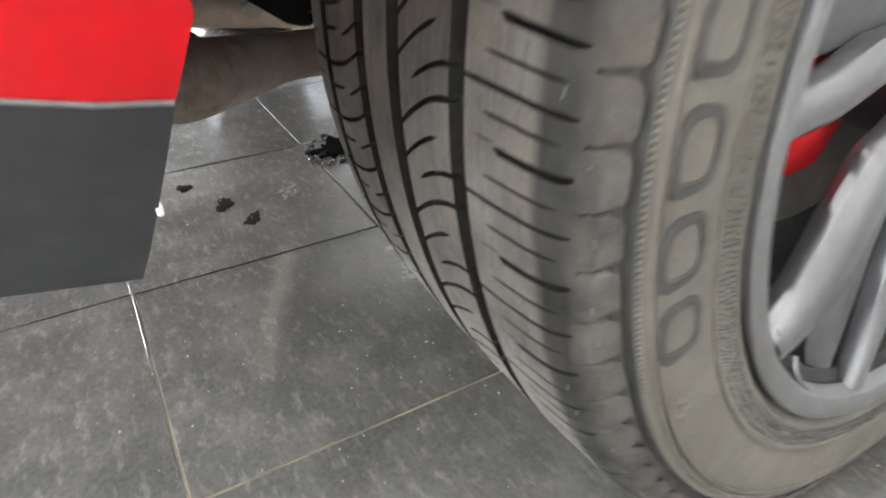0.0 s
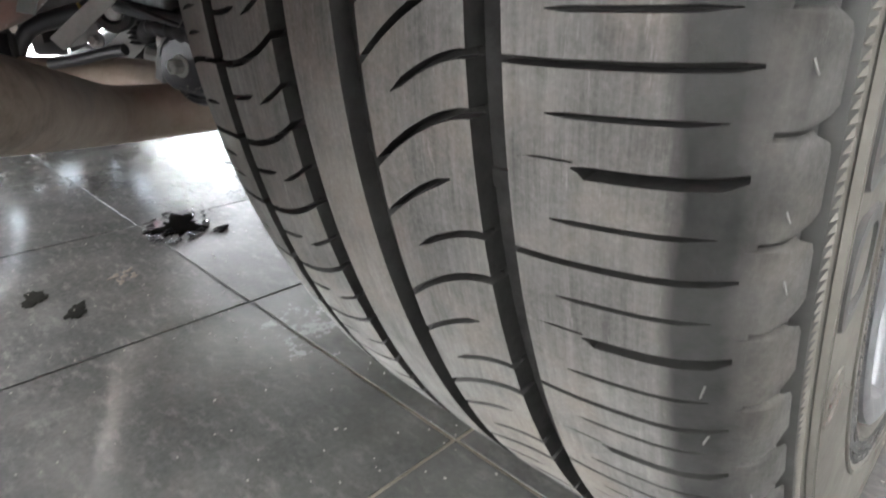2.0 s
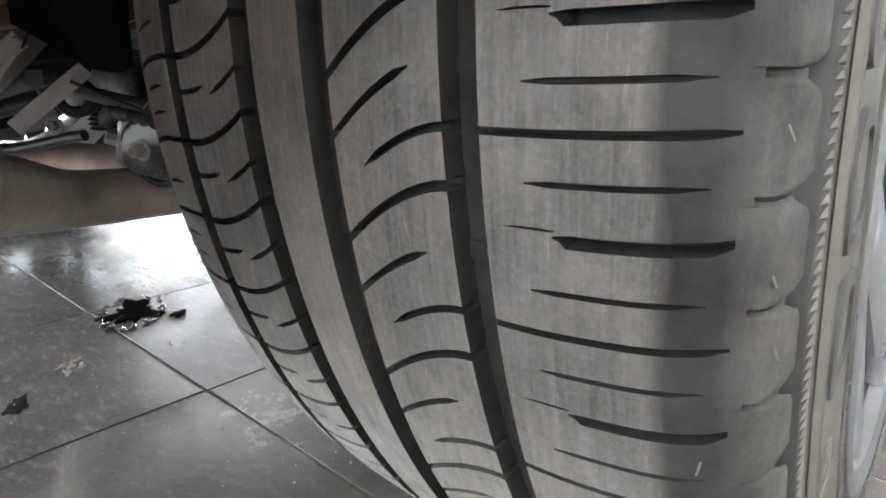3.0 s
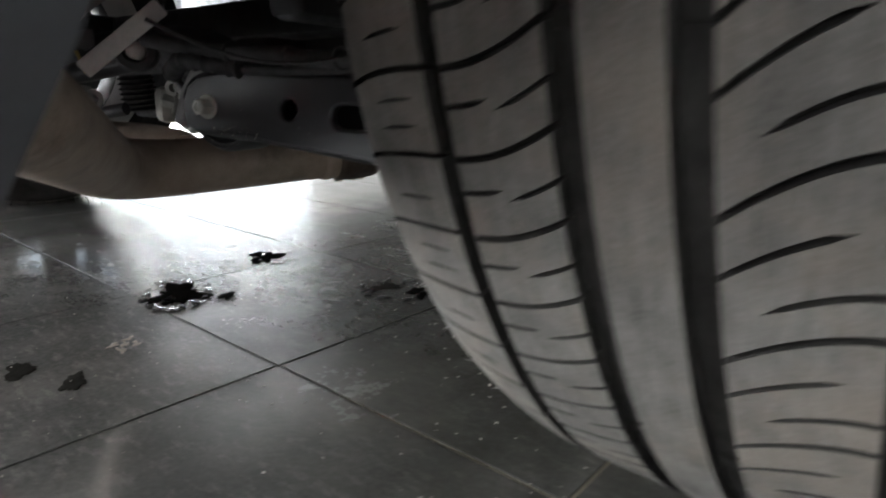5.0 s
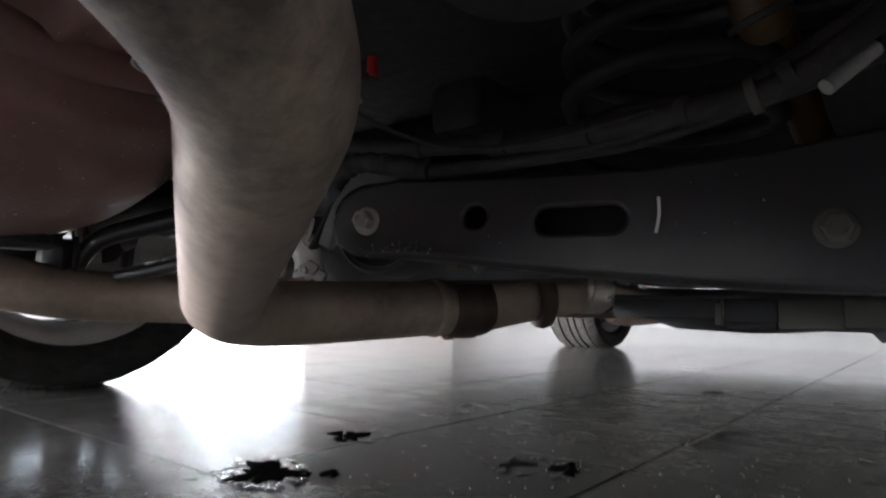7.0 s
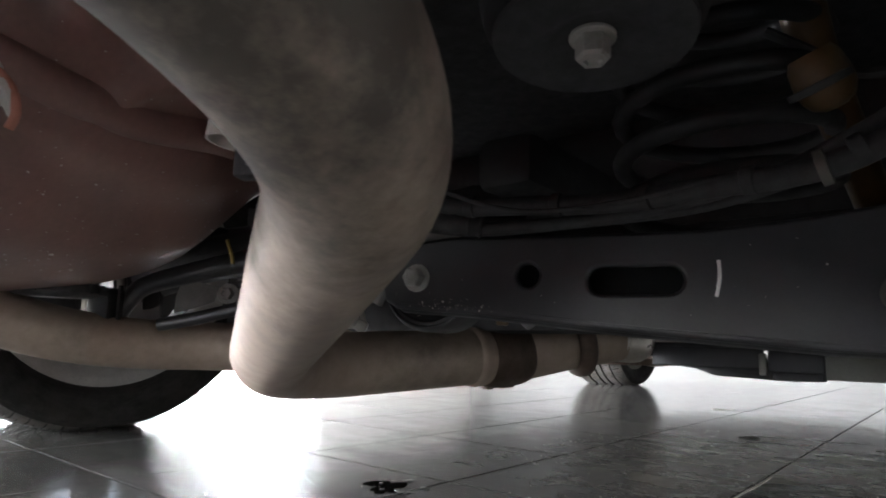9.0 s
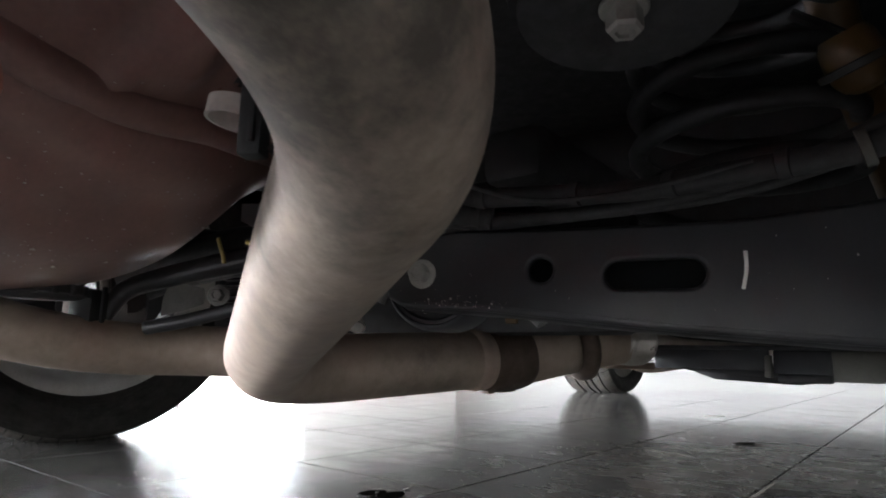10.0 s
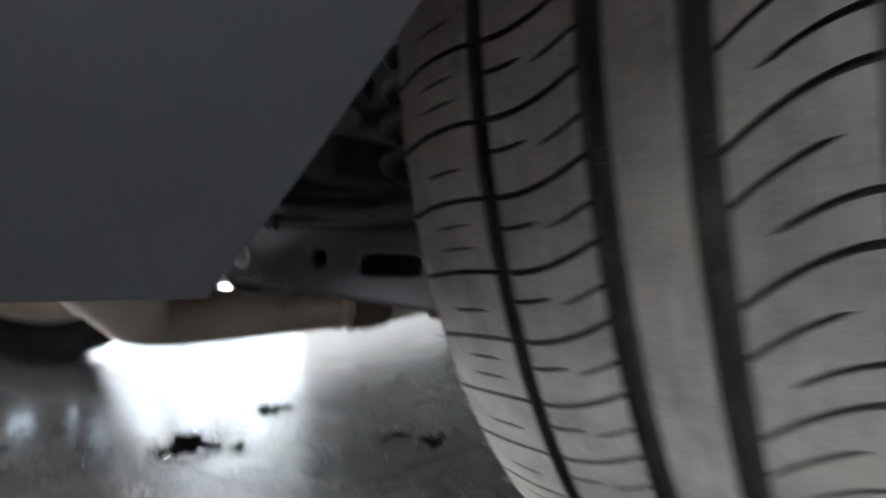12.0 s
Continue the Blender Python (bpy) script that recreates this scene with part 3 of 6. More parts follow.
def make_wheel(name, label, spokes=True):
    """A tyre on an alloy wheel with its brake; the outer face looks along +x."""
    w = thing(name, label, "wheel")
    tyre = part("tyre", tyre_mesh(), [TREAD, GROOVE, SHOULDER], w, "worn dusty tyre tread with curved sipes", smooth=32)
    part("sidewall", sidewall(1), [SIDEWALL, BAR, GROOVE], tyre, "dusty beige-grey tyre sidewall")
    part("sidewall", sidewall(-1), [SHOULDER, SHOULDER, SHOULDER], tyre)
    # scalloped shoulder blocks and the sawtooth line below them
    bm = bmesh.new()
    rows = []
    for t in (0.0, 0.03, 0.08, 0.15, 0.25, 0.42, 0.58, 0.72, 0.84, 0.93, 0.975, 1.0):
        # round corners towards the groove, and a gap between one block and the next
        n = max(0.0, 1 - t / 0.25, 1 - (1 - t) / 0.16)
        x0, x1 = 0.1040, 0.1131 - 0.0028 * n ** 2.4
        low = 0.0020 if t in (0.0, 1.0) else 0.0
        row = [x0 + (x1 - x0) * f for f in (0, 0.25, 0.5, 0.75, 0.93)] + [x1 + 0.0001]
        rows.append([Vector(at_wheel(crown(x) + 0.0009 * min(1.0, (x - x0) / 0.004) - low - (0.0042 if q == 5 else 0.0006 if q == 4 else 0.0), x, 3.84 * (t - 0.5))) for q, x in enumerate(row)])
    grid(bm, rows)
    bmesh.ops.recalc_face_normals(bm, faces=bm.faces[:])
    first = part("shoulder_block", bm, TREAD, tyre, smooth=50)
    shape = first.data.copy()
    for k in range(90):
        ob = first if k == 0 else new("shoulder_block", shape.copy())
        ob.parent = tyre
        ob.data.transform(Matrix.Rotation(radians(8.55 + 4.0 * k), 4, "X"))
    bm = bmesh.new()
    for k in range(640):
        a = 360 / 640 * k
        p = [at_wheel(0.3110, 0.1148, a), at_wheel(0.3110, 0.1148, a + 0.54), at_wheel(0.3142, 0.1140, a + 0.27), at_wheel(0.3124, 0.1153, a + 0.29)]
        q = [bm.verts.new(v) for v in p]
        for f in ((0, 1, 3), (1, 2, 3), (2, 0, 3)):
            bm.faces.new([q[i] for i in f])
    part("sawtooth_rim", bm, SIDEWALL, tyre, smooth=0)
    # leathery band inside the lettering
    bm = bmesh.new()
    rnd = random.Random(5)
    for k in range(520):
        for i in range(3):
            a = 360 / 520 * (k + 0.35 * (i % 2)) + rnd.uniform(-0.15, 0.15)
            r0 = 0.2722 - 0.0040 * i - rnd.uniform(0, 0.001)
            h = rnd.uniform(0.0008, 0.0018)
            slant = rnd.uniform(0.1, 0.7)
            p = [at_wheel(r0, 0.1162, a), at_wheel(r0 - 0.0016, 0.1162 + h, a + 0.14 + slant * 0.3), at_wheel(r0 - 0.0042, 0.1160, a + slant), at_wheel(r0 - 0.0026, 0.1162, a + 0.32 + slant * 0.3), at_wheel(r0 - 0.0022, 0.1160, a - 0.05 + slant * 0.3)]
            q = [bm.verts.new(v) for v in p]
            for f in ((0, 3, 1), (3, 2, 1), (2, 4, 1), (4, 0, 1)):
                bm.faces.new([q[j] for j in f])
    part("grained_band", bm, BAR, tyre, "leathery textured band on the sidewall", smooth=0)["kind"] = "stuff"
    # raised oval outlines where the tyre is marked
    for turn in (0.0, 180.0):
        for i in range(8):
            mid, half = turn + 16.0 - 7.7 * i, 3.15
            bm = bmesh.new()
            rows = []
            for q in range(41):
                g = 2 * math.pi * q / 40
                c, d = math.cos(g), math.sin(g)
                c, d = math.copysign(abs(c) ** 0.62, c), math.copysign(abs(d) ** 0.62, d)
                rows.append([Vector(at_wheel(0.2945 + 0.0118 * f * c, 0.1168 + h, mid + half * (1 - (1 - f) * 1.05) * d)) for f, h in ((1.0, 0.0), (0.97, 0.0016), (0.72, 0.0018), (0.66, 0.0))])
            grid(bm, rows)
            part("raised_bar", bm, BAR, tyre)
        bm = bmesh.new()
        sweep(bm, [at_wheel(0.2965 + 0.0075 * math.cos(w), 0.1170, turn + 25.4 + 1.9 * math.sin(w)) for w in [2 * math.pi * q / 20 for q in range(21)]], 0.0009, 8)
        sweep(bm, [at_wheel(0.2965 + 0.0035 * math.cos(w), 0.1170, turn + 25.4 + 0.8 * math.sin(w)) for w in [2 * math.pi * q / 14 for q in range(12)]], 0.0008, 8)
        for q in range(4):
            sweep(bm, glide([at_wheel(0.2870 - 0.002 * q, 0.1172, turn + 26.6 + 0.8 * q), at_wheel(0.2835 - 0.002 * q, 0.1174, turn + 27.9 + 0.6 * q), at_wheel(0.2815 - 0.002 * q, 0.1172, turn + 28.6 + 0.7 * q)], 4), 0.0007, 6)
        part("raised_badge", bm, SIDEWALL, tyre, "small raised swirl on the sidewall")
    # fine ridges that run round the sidewall
    for r in (0.3085, 0.3060, 0.2760, 0.2745):
        bm = bmesh.new()
        lathe(bm, [(r + 0.0009, 0.1158), (r + 0.0004, 0.1184 if r < 0.29 else 0.1176), (r - 0.0004, 0.1184 if r < 0.29 else 0.1176), (r - 0.0009, 0.1158)], 160)
        part("sidewall_ridge", bm, SIDEWALL, tyre)
    for i in range(24):
        bm = bmesh.new()
        a0 = 46 + 6.0 * i
        grid(bm, [[Vector(at_wheel(0.2612 + 0.0032 * q + 0.0055 * (i % 2), 0.1172, a0 + (3.5 + 1.4 * ((i * 7) % 3)) * t)) for q in (0, 1)] for t in (0, 0.33, 0.66, 1)])
        part("raised_bar", bm, BAR, tyre)
    # moulding whiskers
    bm = bmesh.new()
    rnd = random.Random(3)
    for k in range(45 * 2):
        a = 4.9 + 8.0 * (k / 2) + rnd.uniform(-1.6, 1.6)
        x = rnd.choice((0.0995, 0.1075, 0.1105)) + rnd.uniform(-0.001, 0.001)
        p = Vector(at_wheel(crown(x) - 0.0003, x, a))
        q = Vector(at_wheel(crown(x) + 0.0006, x + rnd.uniform(-0.0015, 0.002), a + rnd.uniform(0.3, 0.8)))
        sweep(bm, [p, q], [0.00042, 0.00025], 5)
    for k in range(60):
        a = 6 * k + rnd.uniform(-1, 1)
        p = Vector(at_wheel(crown(-0.1415) - 0.0005, -0.1415, a))
        q = Vector(at_wheel(crown(-0.1415) + 0.001, -0.1425 - rnd.uniform(0.002, 0.006), a + rnd.uniform(-0.4, 0.8)))
        sweep(bm, [p, q], [0.0005, 0.0002], 5)
    part("rubber_whisker", bm, WHISKER, tyre, "small moulding whiskers", smooth=60)["kind"] = "stuff"
    # rim
    bm = bmesh.new()
    lathe(bm, [(0.2350, 0.104), (0.2480, 0.1085), (0.2515, 0.1130), (0.2510, 0.1165), (0.2470, 0.1180), (0.2375, 0.1150), (0.2345, 0.1100), (0.2325, 0.1060), (0.2300, 0.070),
               (0.2150, 0.050), (0.2080, 0.020), (0.2080, -0.060), (0.2200, -0.085), (0.2250, -0.105), (0.2440, -0.1130), (0.2480, -0.1200), (0.2440, -0.1230),
               (0.2330, -0.1150), (0.2240, -0.110), (0.2150, -0.090), (0.2030, -0.065), (0.2030, 0.020), (0.2230, 0.066), (0.2250, 0.1000)], 128, close=True)
    bmesh.ops.recalc_face_normals(bm, faces=bm.faces[:])
    for f in bm.faces:
        x = sum(v.co.x for v in f.verts) / len(f.verts)
        f.material_index = 0 if x > 0.1045 else 1 if x > -0.03 else 2
    rim = part("rim", bm, [RIM_GREY, BARREL, INNER_RIM], w, "grey alloy wheel rim")
    bm = bmesh.new()
    lathe(bm, [(0.0, 0.090), (0.030, 0.091), (0.033, 0.087), (0.070, 0.086), (0.078, 0.080), (0.075, 0.035), (0.0, 0.035)], 48)
    part("hub", bm, SILVER, rim)

    def blade(name, base, edges, mat, label, thick=0.012, dome=0.004, sink=0.0):
        """A spoke: rows of (radius, first angle, last angle, face)."""
        bm = bmesh.new()
        line = glide([(r, a, b) for r, a, b in edges], 4)
        rows = []
        for r, a, b in line:
            x = 0.088 + 0.022 * max(0.0, min(1.0, (r - 0.07) / 0.165)) ** 0.8 - sink
            c, h = base + (a + b) / 2, (b - a) / 2
            rows.append([Vector(at_wheel(r, x - thick, c - 0.9 * h)), Vector(at_wheel(r, x - 0.006, c - h)), Vector(at_wheel(r, x - 0.001, c - 0.94 * h)), Vector(at_wheel(r, x + 0.6 * dome, c - 0.6 * h)), Vector(at_wheel(r, x + dome, c)),
                         Vector(at_wheel(r, x + 0.6 * dome, c + 0.6 * h)), Vector(at_wheel(r, x - 0.001, c + 0.94 * h)), Vector(at_wheel(r, x - 0.006, c + h)), Vector(at_wheel(r, x - thick, c + 0.9 * h)), Vector(at_wheel(r, x - thick, c - 0.9 * h))])
        grid(bm, rows)
        bmesh.ops.remove_doubles(bm, verts=bm.verts[:], dist=1e-5)
        bmesh.ops.recalc_face_normals(bm, faces=bm.faces[:])
        part(name, bm, mat, rim, label, smooth=45)

    for k in range(5):
        base = 72.0 * k
        blade("spoke", base, ((0.070, -15, 4), (0.100, -10, 4), (0.130, -6.5, 4), (0.160, -5.2, 5), (0.190, -2.3, 5.5), (0.215, -1.2, 4.8), (0.236, -1.0, 4.6)), SILVER, "silver twisted alloy spoke")
        blade("spoke", base, ((0.070, 20, 46), (0.100, 22, 46), (0.130, 20, 46), (0.150, 22.5, 46.8), (0.170, 25.5, 47.2), (0.185, 28.0, 46.4), (0.205, 30.3, 44.8), (0.222, 30.6, 42.4), (0.236, 30.0, 39.6)), SILVER, "silver twisted alloy spoke", 0.012, 0.006)
        blade("spoke_infill", base, ((0.078, 48, 66), (0.13, 48.5, 67), (0.165, 49.5, 69), (0.200, 53, 70.2), (0.224, 59.5, 70.3), (0.240, 67, 70.6)), GREY_WHEEL, "dark grey web between two spokes", 0.012, 0.003, 0.012)
        # the bright rim of the pocket beside the web
        bm = bmesh.new()
        sweep(bm, [at_wheel(r, x, base + q) for r, q, x in [(v.x, v.y, v.z) for v in glide([(0.2235, 47.5, 0.104), (0.2300, 48.0, 0.108), (0.2350, 52.0, 0.110), (0.2395, 59.0, 0.112), (0.2430, 66.0, 0.1125), (0.2425, 70.5, 0.111)], 6)]], 0.0021, 10)
        part("spoke_lip", bm, SILVER, rim, "bright edge of a wheel pocket")
    # brake
    bm = bmesh.new()
    lathe(bm, [(0.060, 0.028), (0.075, 0.028), (0.078, 0.012), (0.160, 0.012), (0.161, 0.000), (0.160, -0.012), (0.078, -0.012), (0.060, 0.0)], 96, close=True)
    bmesh.ops.recalc_face_normals(bm, faces=bm.faces[:])
    part("brake_disc", bm, DISC, w, "iron brake disc")
    return w


def brake_caliper(w):
    bm = bmesh.new()
    rows = []
    for i in range(9):
        a = 11 + 27 * i / 8
        rows.append([Vector(at_wheel(r, x, a)) for r, x in ((0.080, 0.030), (0.088, 0.053), (0.118, 0.058), (0.142, 0.046), (0.166, 0.020), (0.166, -0.030), (0.150, -0.045), (0.080, -0.030), (0.080, 0.030))])
    vs = grid(bm, rows)
    bm.faces.new(vs[0][:-1])
    bm.faces.new(vs[-1][:-1][::-1])
    bmesh.ops.remove_doubles(bm, verts=bm.verts[:], dist=1e-5)
    bmesh.ops.recalc_face_normals(bm, faces=bm.faces[:])
    part("brake_caliper", bm, RED_CALIPER, w, "red painted brake caliper", smooth=50)


# ---- the car ----
car = thing("car", "red hatchback with grey plastic lower bumpers, parked on the tiles", "car")
MID = -0.79                      # the car's middle line
TRACK, BASE = 1.58, 2.66


def side_x(z):
    """How far out the body side stands at a height, on the wheel's own axes."""
    prof = ((0.205, -0.086), (0.222, -0.077), (0.255, -0.045), (0.292, -0.0143), (0.325, 0.016), (0.355, 0.042), (0.390, 0.064), (0.45, 0.094), (0.55, 0.124), (0.68, 0.138), (0.80, 0.132), (0.95, 0.110), (1.00, 0.085))
    for (a, p), (b, q) in zip(prof, prof[1:]):
        if z <= b:
            t = max(0.0, (z - a) / (b - a))
            return p + (q - p) * t
    return prof[-1][1]


def plan_in(y):
    """How far the side draws in towards the car's ends."""
    if y < -0.46:
        return -0.30 * (max(0.0, -0.46 - y)) ** 1.0 - 1.1 * max(0.0, -0.60 - y) ** 2
    if y > 2.9:
        return -1.1 * (y - 2.9) ** 2
    return 0.0


def arch_y(z, yc, sign):
    """The rear (-1) or front (1) edge of a wheel arch at a height."""
    if sign < 0 and yc == 0:
        prof = ((0.205, -0.470), (0.222, -0.4612), (0.292, -0.4478), (0.355, -0.438), (0.385, -0.430))
        if z <= 0.385:
            for (a, p), (b, q) in zip(prof, prof[1:]):
                if z <= b:
                    return p + (q - p) * (z - a) / (b - a)
        r = 0.443
    else:
        r = 0.425
    h = z - CZ
    return yc + sign * math.sqrt(max(0.0, r * r - h * h)) if abs(h) < r else yc


def side_patch(z0, z1, y_of0, y_of1, ny, nz, flip, pull=True, lift=0.0):
    rows = []
    for j in range(nz + 1):
        z = z0 + (z1 - z0) * j / nz
        a, b = y_of0(z), y_of1(z)
        row = []
        for i in range(ny + 1):
            y = a + (b - a) * i / ny
            x = side_x(z) + (plan_in(y) if pull else 0) + lift
            up = 0.14 * max(0.0, -0.438 - y) * min(1.0, max(0.0, (z - 0.222) / 0.13)) * max(0.0, min(1.0, (0.95 - z) / 0.4))
            row.append(Vector((2 * MID - x if flip else x, y, z + up)))
        rows.append(row)
    return rows


def panel(name, rows, mat, label="", t=0.004, parent=None, side=0):
    bm = bmesh.new()
    grid(bm, rows)
    bmesh.ops.remove_doubles(bm, verts=bm.verts[:], dist=1e-5)
    bmesh.ops.recalc_face_normals(bm, faces=bm.faces[:])
    out = sum((f.normal.x for f in bm.faces))
    if side and out * side < 0:
        bmesh.ops.reverse_faces(bm, faces=bm.faces[:])
    bmesh.ops.solidify(bm, geom=bm.faces[:], thickness=t)
    return part(name, bm, mat, parent or car, label, smooth=45)


TAIL, NOSE = -0.98, 3.52
for flip, side in ((False, 1), (True, -1)):
    rear = lambda z: arch_y(z, 0, -1)
    panel("rear_bumper", side_patch(0.222, 0.350, lambda z: TAIL + 0.04, rear, 26, 8, flip), PLASTIC, "grained dark grey plastic lower rear bumper", 0.005, side=side)
    panel("rear_quarter_panel", side_patch(0.3532, 0.95, lambda z: TAIL + 0.02, rear, 26, 22, flip), RED, "glossy red painted rear quarter", 0.004, side=side)
    panel("sill", side_patch(0.215, 0.345, lambda z: arch_y(z, 0, 1), lambda z: arch_y(z, BASE, -1), 20, 5, flip), PLASTIC, "dark grey plastic sill", 0.005, side=side)
    panel("door_panel", side_patch(0.352, 0.95, lambda z: arch_y(z, 0, 1) if z < 0.772 else 0.01, lambda z: arch_y(z, BASE, -1) if z < 0.753 else BASE - 0.01, 30, 22, flip), RED, "glossy red painted car side", 0.004, side=side)
    panel("front_wing", side_patch(0.352, 0.95, lambda z: arch_y(z, BASE, 1), lambda z: NOSE - 0.02, 14, 22, flip), RED, "glossy red painted front wing", 0.004, side=side)
    panel("front_bumper", side_patch(0.217, 0.345, lambda z: arch_y(z, BASE, 1), lambda z: NOSE - 0.04, 14, 5, flip), PLASTIC, "dark grey plastic lower front bumper", 0.005, side=side)
    # glasshouse side
    rows = []
    for j in range(9):
        t = j / 8
        z = 0.95 + 0.50 * t
        a, b = -0.80 + 0.42 * t ** 1.4, 2.75 - 1.25 * t ** 0.9
        x = side_x(0.95) - 0.22 * t ** 1.2
        rows.append([Vector((2 * MID - x if flip else x, a + (b - a) * i / 16, z)) for i in range(17)])
    panel("side_window", rows, GLASS_DARK, "dark tinted side glass", 0.005, side=side)


def lip(name, z0, z1, n, mat, label):
    """A narrow step along the seam between two bumper shells."""
    bm = bmesh.new()
    line = []
    for i in range(n + 1):
        t = i / n
        y = -0.94 + (arch_y(z0, 0, -1) + 0.94) * t
        line.append(Vector((side_x(z0) + plan_in(y) - 0.001, y, z0 + 0.14 * max(0.0, -0.438 - y))))
    rows = [[q + Vector((0, 0, 0)) for q in line], [q + Vector((0.0022, 0, 0.5 * (z1 - z0))) for q in line], [q + Vector((0.0018, 0, z1 - z0)) for q in line]]
    grid(bm, rows)
    thicken(bm, 0.0008)
    return part(name, bm, mat, car, label)


lip("bumper_seam", 0.3500, 0.3524, 24, SEAM, "pale worn seam between red and grey bumper shells")


def across(z, y, bulge, n=20):
    """A line across the car's end at a height."""
    x0, x1 = 2 * MID - side_x(z) - plan_in(y), side_x(z) + plan_in(y)
    s = -1 if y < 0 else 1
    return [Vector((x0 + (x1 - x0) * i / n, y + s * bulge * (1 - (2 * i / n - 1) ** 2), z)) for i in range(n + 1)]


# out of view; its low edge is set to shade the underbody
panel("rear_bumper", [across(z, TAIL + 0.04, 0.05) for z in (0.245, 0.29, 0.345)], PLASTIC, "dark grey plastic rear valance", 0.005)
panel("tailgate", [across(z, TAIL + 0.02 + d, 0.05) for z, d in ((0.352, 0), (0.5, -0.02), (0.62, 0.0), (0.70, 0.03), (0.80, 0.05), (0.95, 0.07))], RED, "glossy red painted tailgate", 0.004)
panel("front_grille", [across(z, NOSE - 0.04, 0.10) for z in (0.22, 0.30, 0.345)], PLASTIC, "dark plastic lower grille", 0.005)
panel("bonnet_front", [across(z, NOSE - 0.02 + d, 0.10) for z, d in ((0.352, 0), (0.55, 0.0), (0.70, -0.04), (0.80, -0.12))], RED, "glossy red painted nose", 0.004)
rows = []
for j in range(11):
    t = j / 10
    y = NOSE - 0.14 - 0.66 * t
    rows.append([Vector((MID + (0.80 + 0.08 * t) * (2 * i / 16 - 1), y + 0.10 * (1 - t) * (1 - (2 * i / 16 - 1) ** 2), 0.80 + 0.18 * t ** 0.7 + 0.03 * (1 - (2 * i / 16 - 1) ** 2))) for i in range(17)])
panel("bonnet", rows, RED, "glossy red painted bonnet", 0.004)
rows = []
for j in range(9):
    t = j / 8
    rows.append([Vector((MID + (0.86 - 0.21 * t) * (2 * i / 16 - 1), 2.72 - 1.22 * t ** 0.9 + 0.08 * (1 - (2 * i / 16 - 1) ** 2), 0.98 + 0.47 * t + 0.02 * (1 - (2 * i / 16 - 1) ** 2))) for i in range(17)])
panel("windscreen", rows, GLASS_DARK, "dark windscreen glass", 0.005)
rows = []
for j in range(17):
    t = j / 16
    rows.append([Vector((MID + 0.655 * (2 * i / 16 - 1), 1.50 - 1.88 * t, 1.45 + 0.05 * math.sin(math.pi * min(1, t * 1.1)) + 0.05 * (1 - (2 * i / 16 - 1) ** 2))) for i in range(17)])
panel("roof", rows, RED, "glossy red painted roof", 0.004)
rows = []
for j in range(9):
    t = j / 8
    rows.append([Vector((MID + (0.66 + 0.20 * t) * (2 * i / 16 - 1), -0.38 - 0.52 * t - 0.05 * (1 - (2 * i / 16 - 1) ** 2) * t, 1.47 - 0.52 * t + 0.04 * (1 - (2 * i / 16 - 1) ** 2) * (1 - t))) for i in range(17)])
panel("rear_window", rows, GLASS_DARK, "dark rear window glass", 0.005)
for s in (-1, 1):
    bm = bmesh.new()
    box(bm, (MID + s * 0.66, -0.97, 0.72), (0.30, 0.06, 0.14), None, 0.02)
    part("tail_lamp", bm, LAMP_RED, car, "red tail lamp lens")
    bm = bmesh.new()
    box(bm, (MID + s * 0.62, 3.43, 0.68), (0.34, 0.10, 0.12), None, 0.03)
    part("headlamp", bm, LAMP_CLEAR, car, "clear headlamp lens")

# floor pan and wheel housings
bm = bmesh.new()
box(bm, (MID, 1.42, 0.36), (1.52, 2.05, 0.02), None, 0.004)
box(bm, (MID, 2.96, 0.36), (1.28, 1.05, 0.02), None, 0.004)
part("floor_pan", bm, SPRING, car, "black coated underbody floor")
bm = bmesh.new()
box(bm, (MID, -0.26, 0.56), (1.30, 1.35, 0.02), None, 0.004)
box(bm, (MID, 0.41, 0.46), (1.56, 0.02, 0.22), None, 0.004)
part("boot_floor", bm, SPRING, car, "dark boot floor seen from below")
for flip in (False, True):
    for yc in (0, BASE):
        bm = bmesh.new()
        rows = []
        for i in range(25):
            a = radians(40 + 150 * i / 24)
            rows.append([Vector(((2 * MID - x) if flip else x, yc - 0.425 * math.cos(a) * (1.03 if x < 0 else 1), CZ + 0.425 * math.sin(a))) for x in (0.085, 0.02, -0.06, -0.15)])
        grid(bm, rows)
        thicken(bm, 0.004)
        part("arch_liner", bm, BLACK_RUBBER, car, "black felt wheel arch liner")
        bm = bmesh.new()
        c = [Vector(((2 * MID + 0.155) if flip else -0.155, yc - 0.43 * math.cos(radians(12 + 156 * i / 20)), CZ + 0.10 + 0.33 * math.sin(radians(12 + 156 * i / 20)))) for i in range(21)]
        f = bm.faces.new([bm.verts.new(q) for q in c])
        bmesh.ops.solidify(bm, geom=[f], thickness=0.004)
        part("arch_wall", bm, SPRING, car, "black inner wheel housing")

wheel = make_wheel("rear_wheel", "")
lean(wheel)
wheel.parent = car
wheel.location = (0, 0, CZ)
del wheel["category"]
wheel["label"] = "worn road tyre on a silver and grey alloy wheel"
for nm, x, y, turn, lab in (("rear_wheel", -TRACK, 0, 180, "far rear tyre and alloy wheel seen from inside"), ("front_wheel", -TRACK, BASE, 180, "far front tyre and alloy wheel"), ("front_wheel", 0, BASE, 0, "near front tyre and alloy wheel")):
    c = copy_thing(wheel, pose(x, y, CZ, 0, 0, turn))
    c.name = nm
    c["label"] = lab
brake_caliper(wheel)

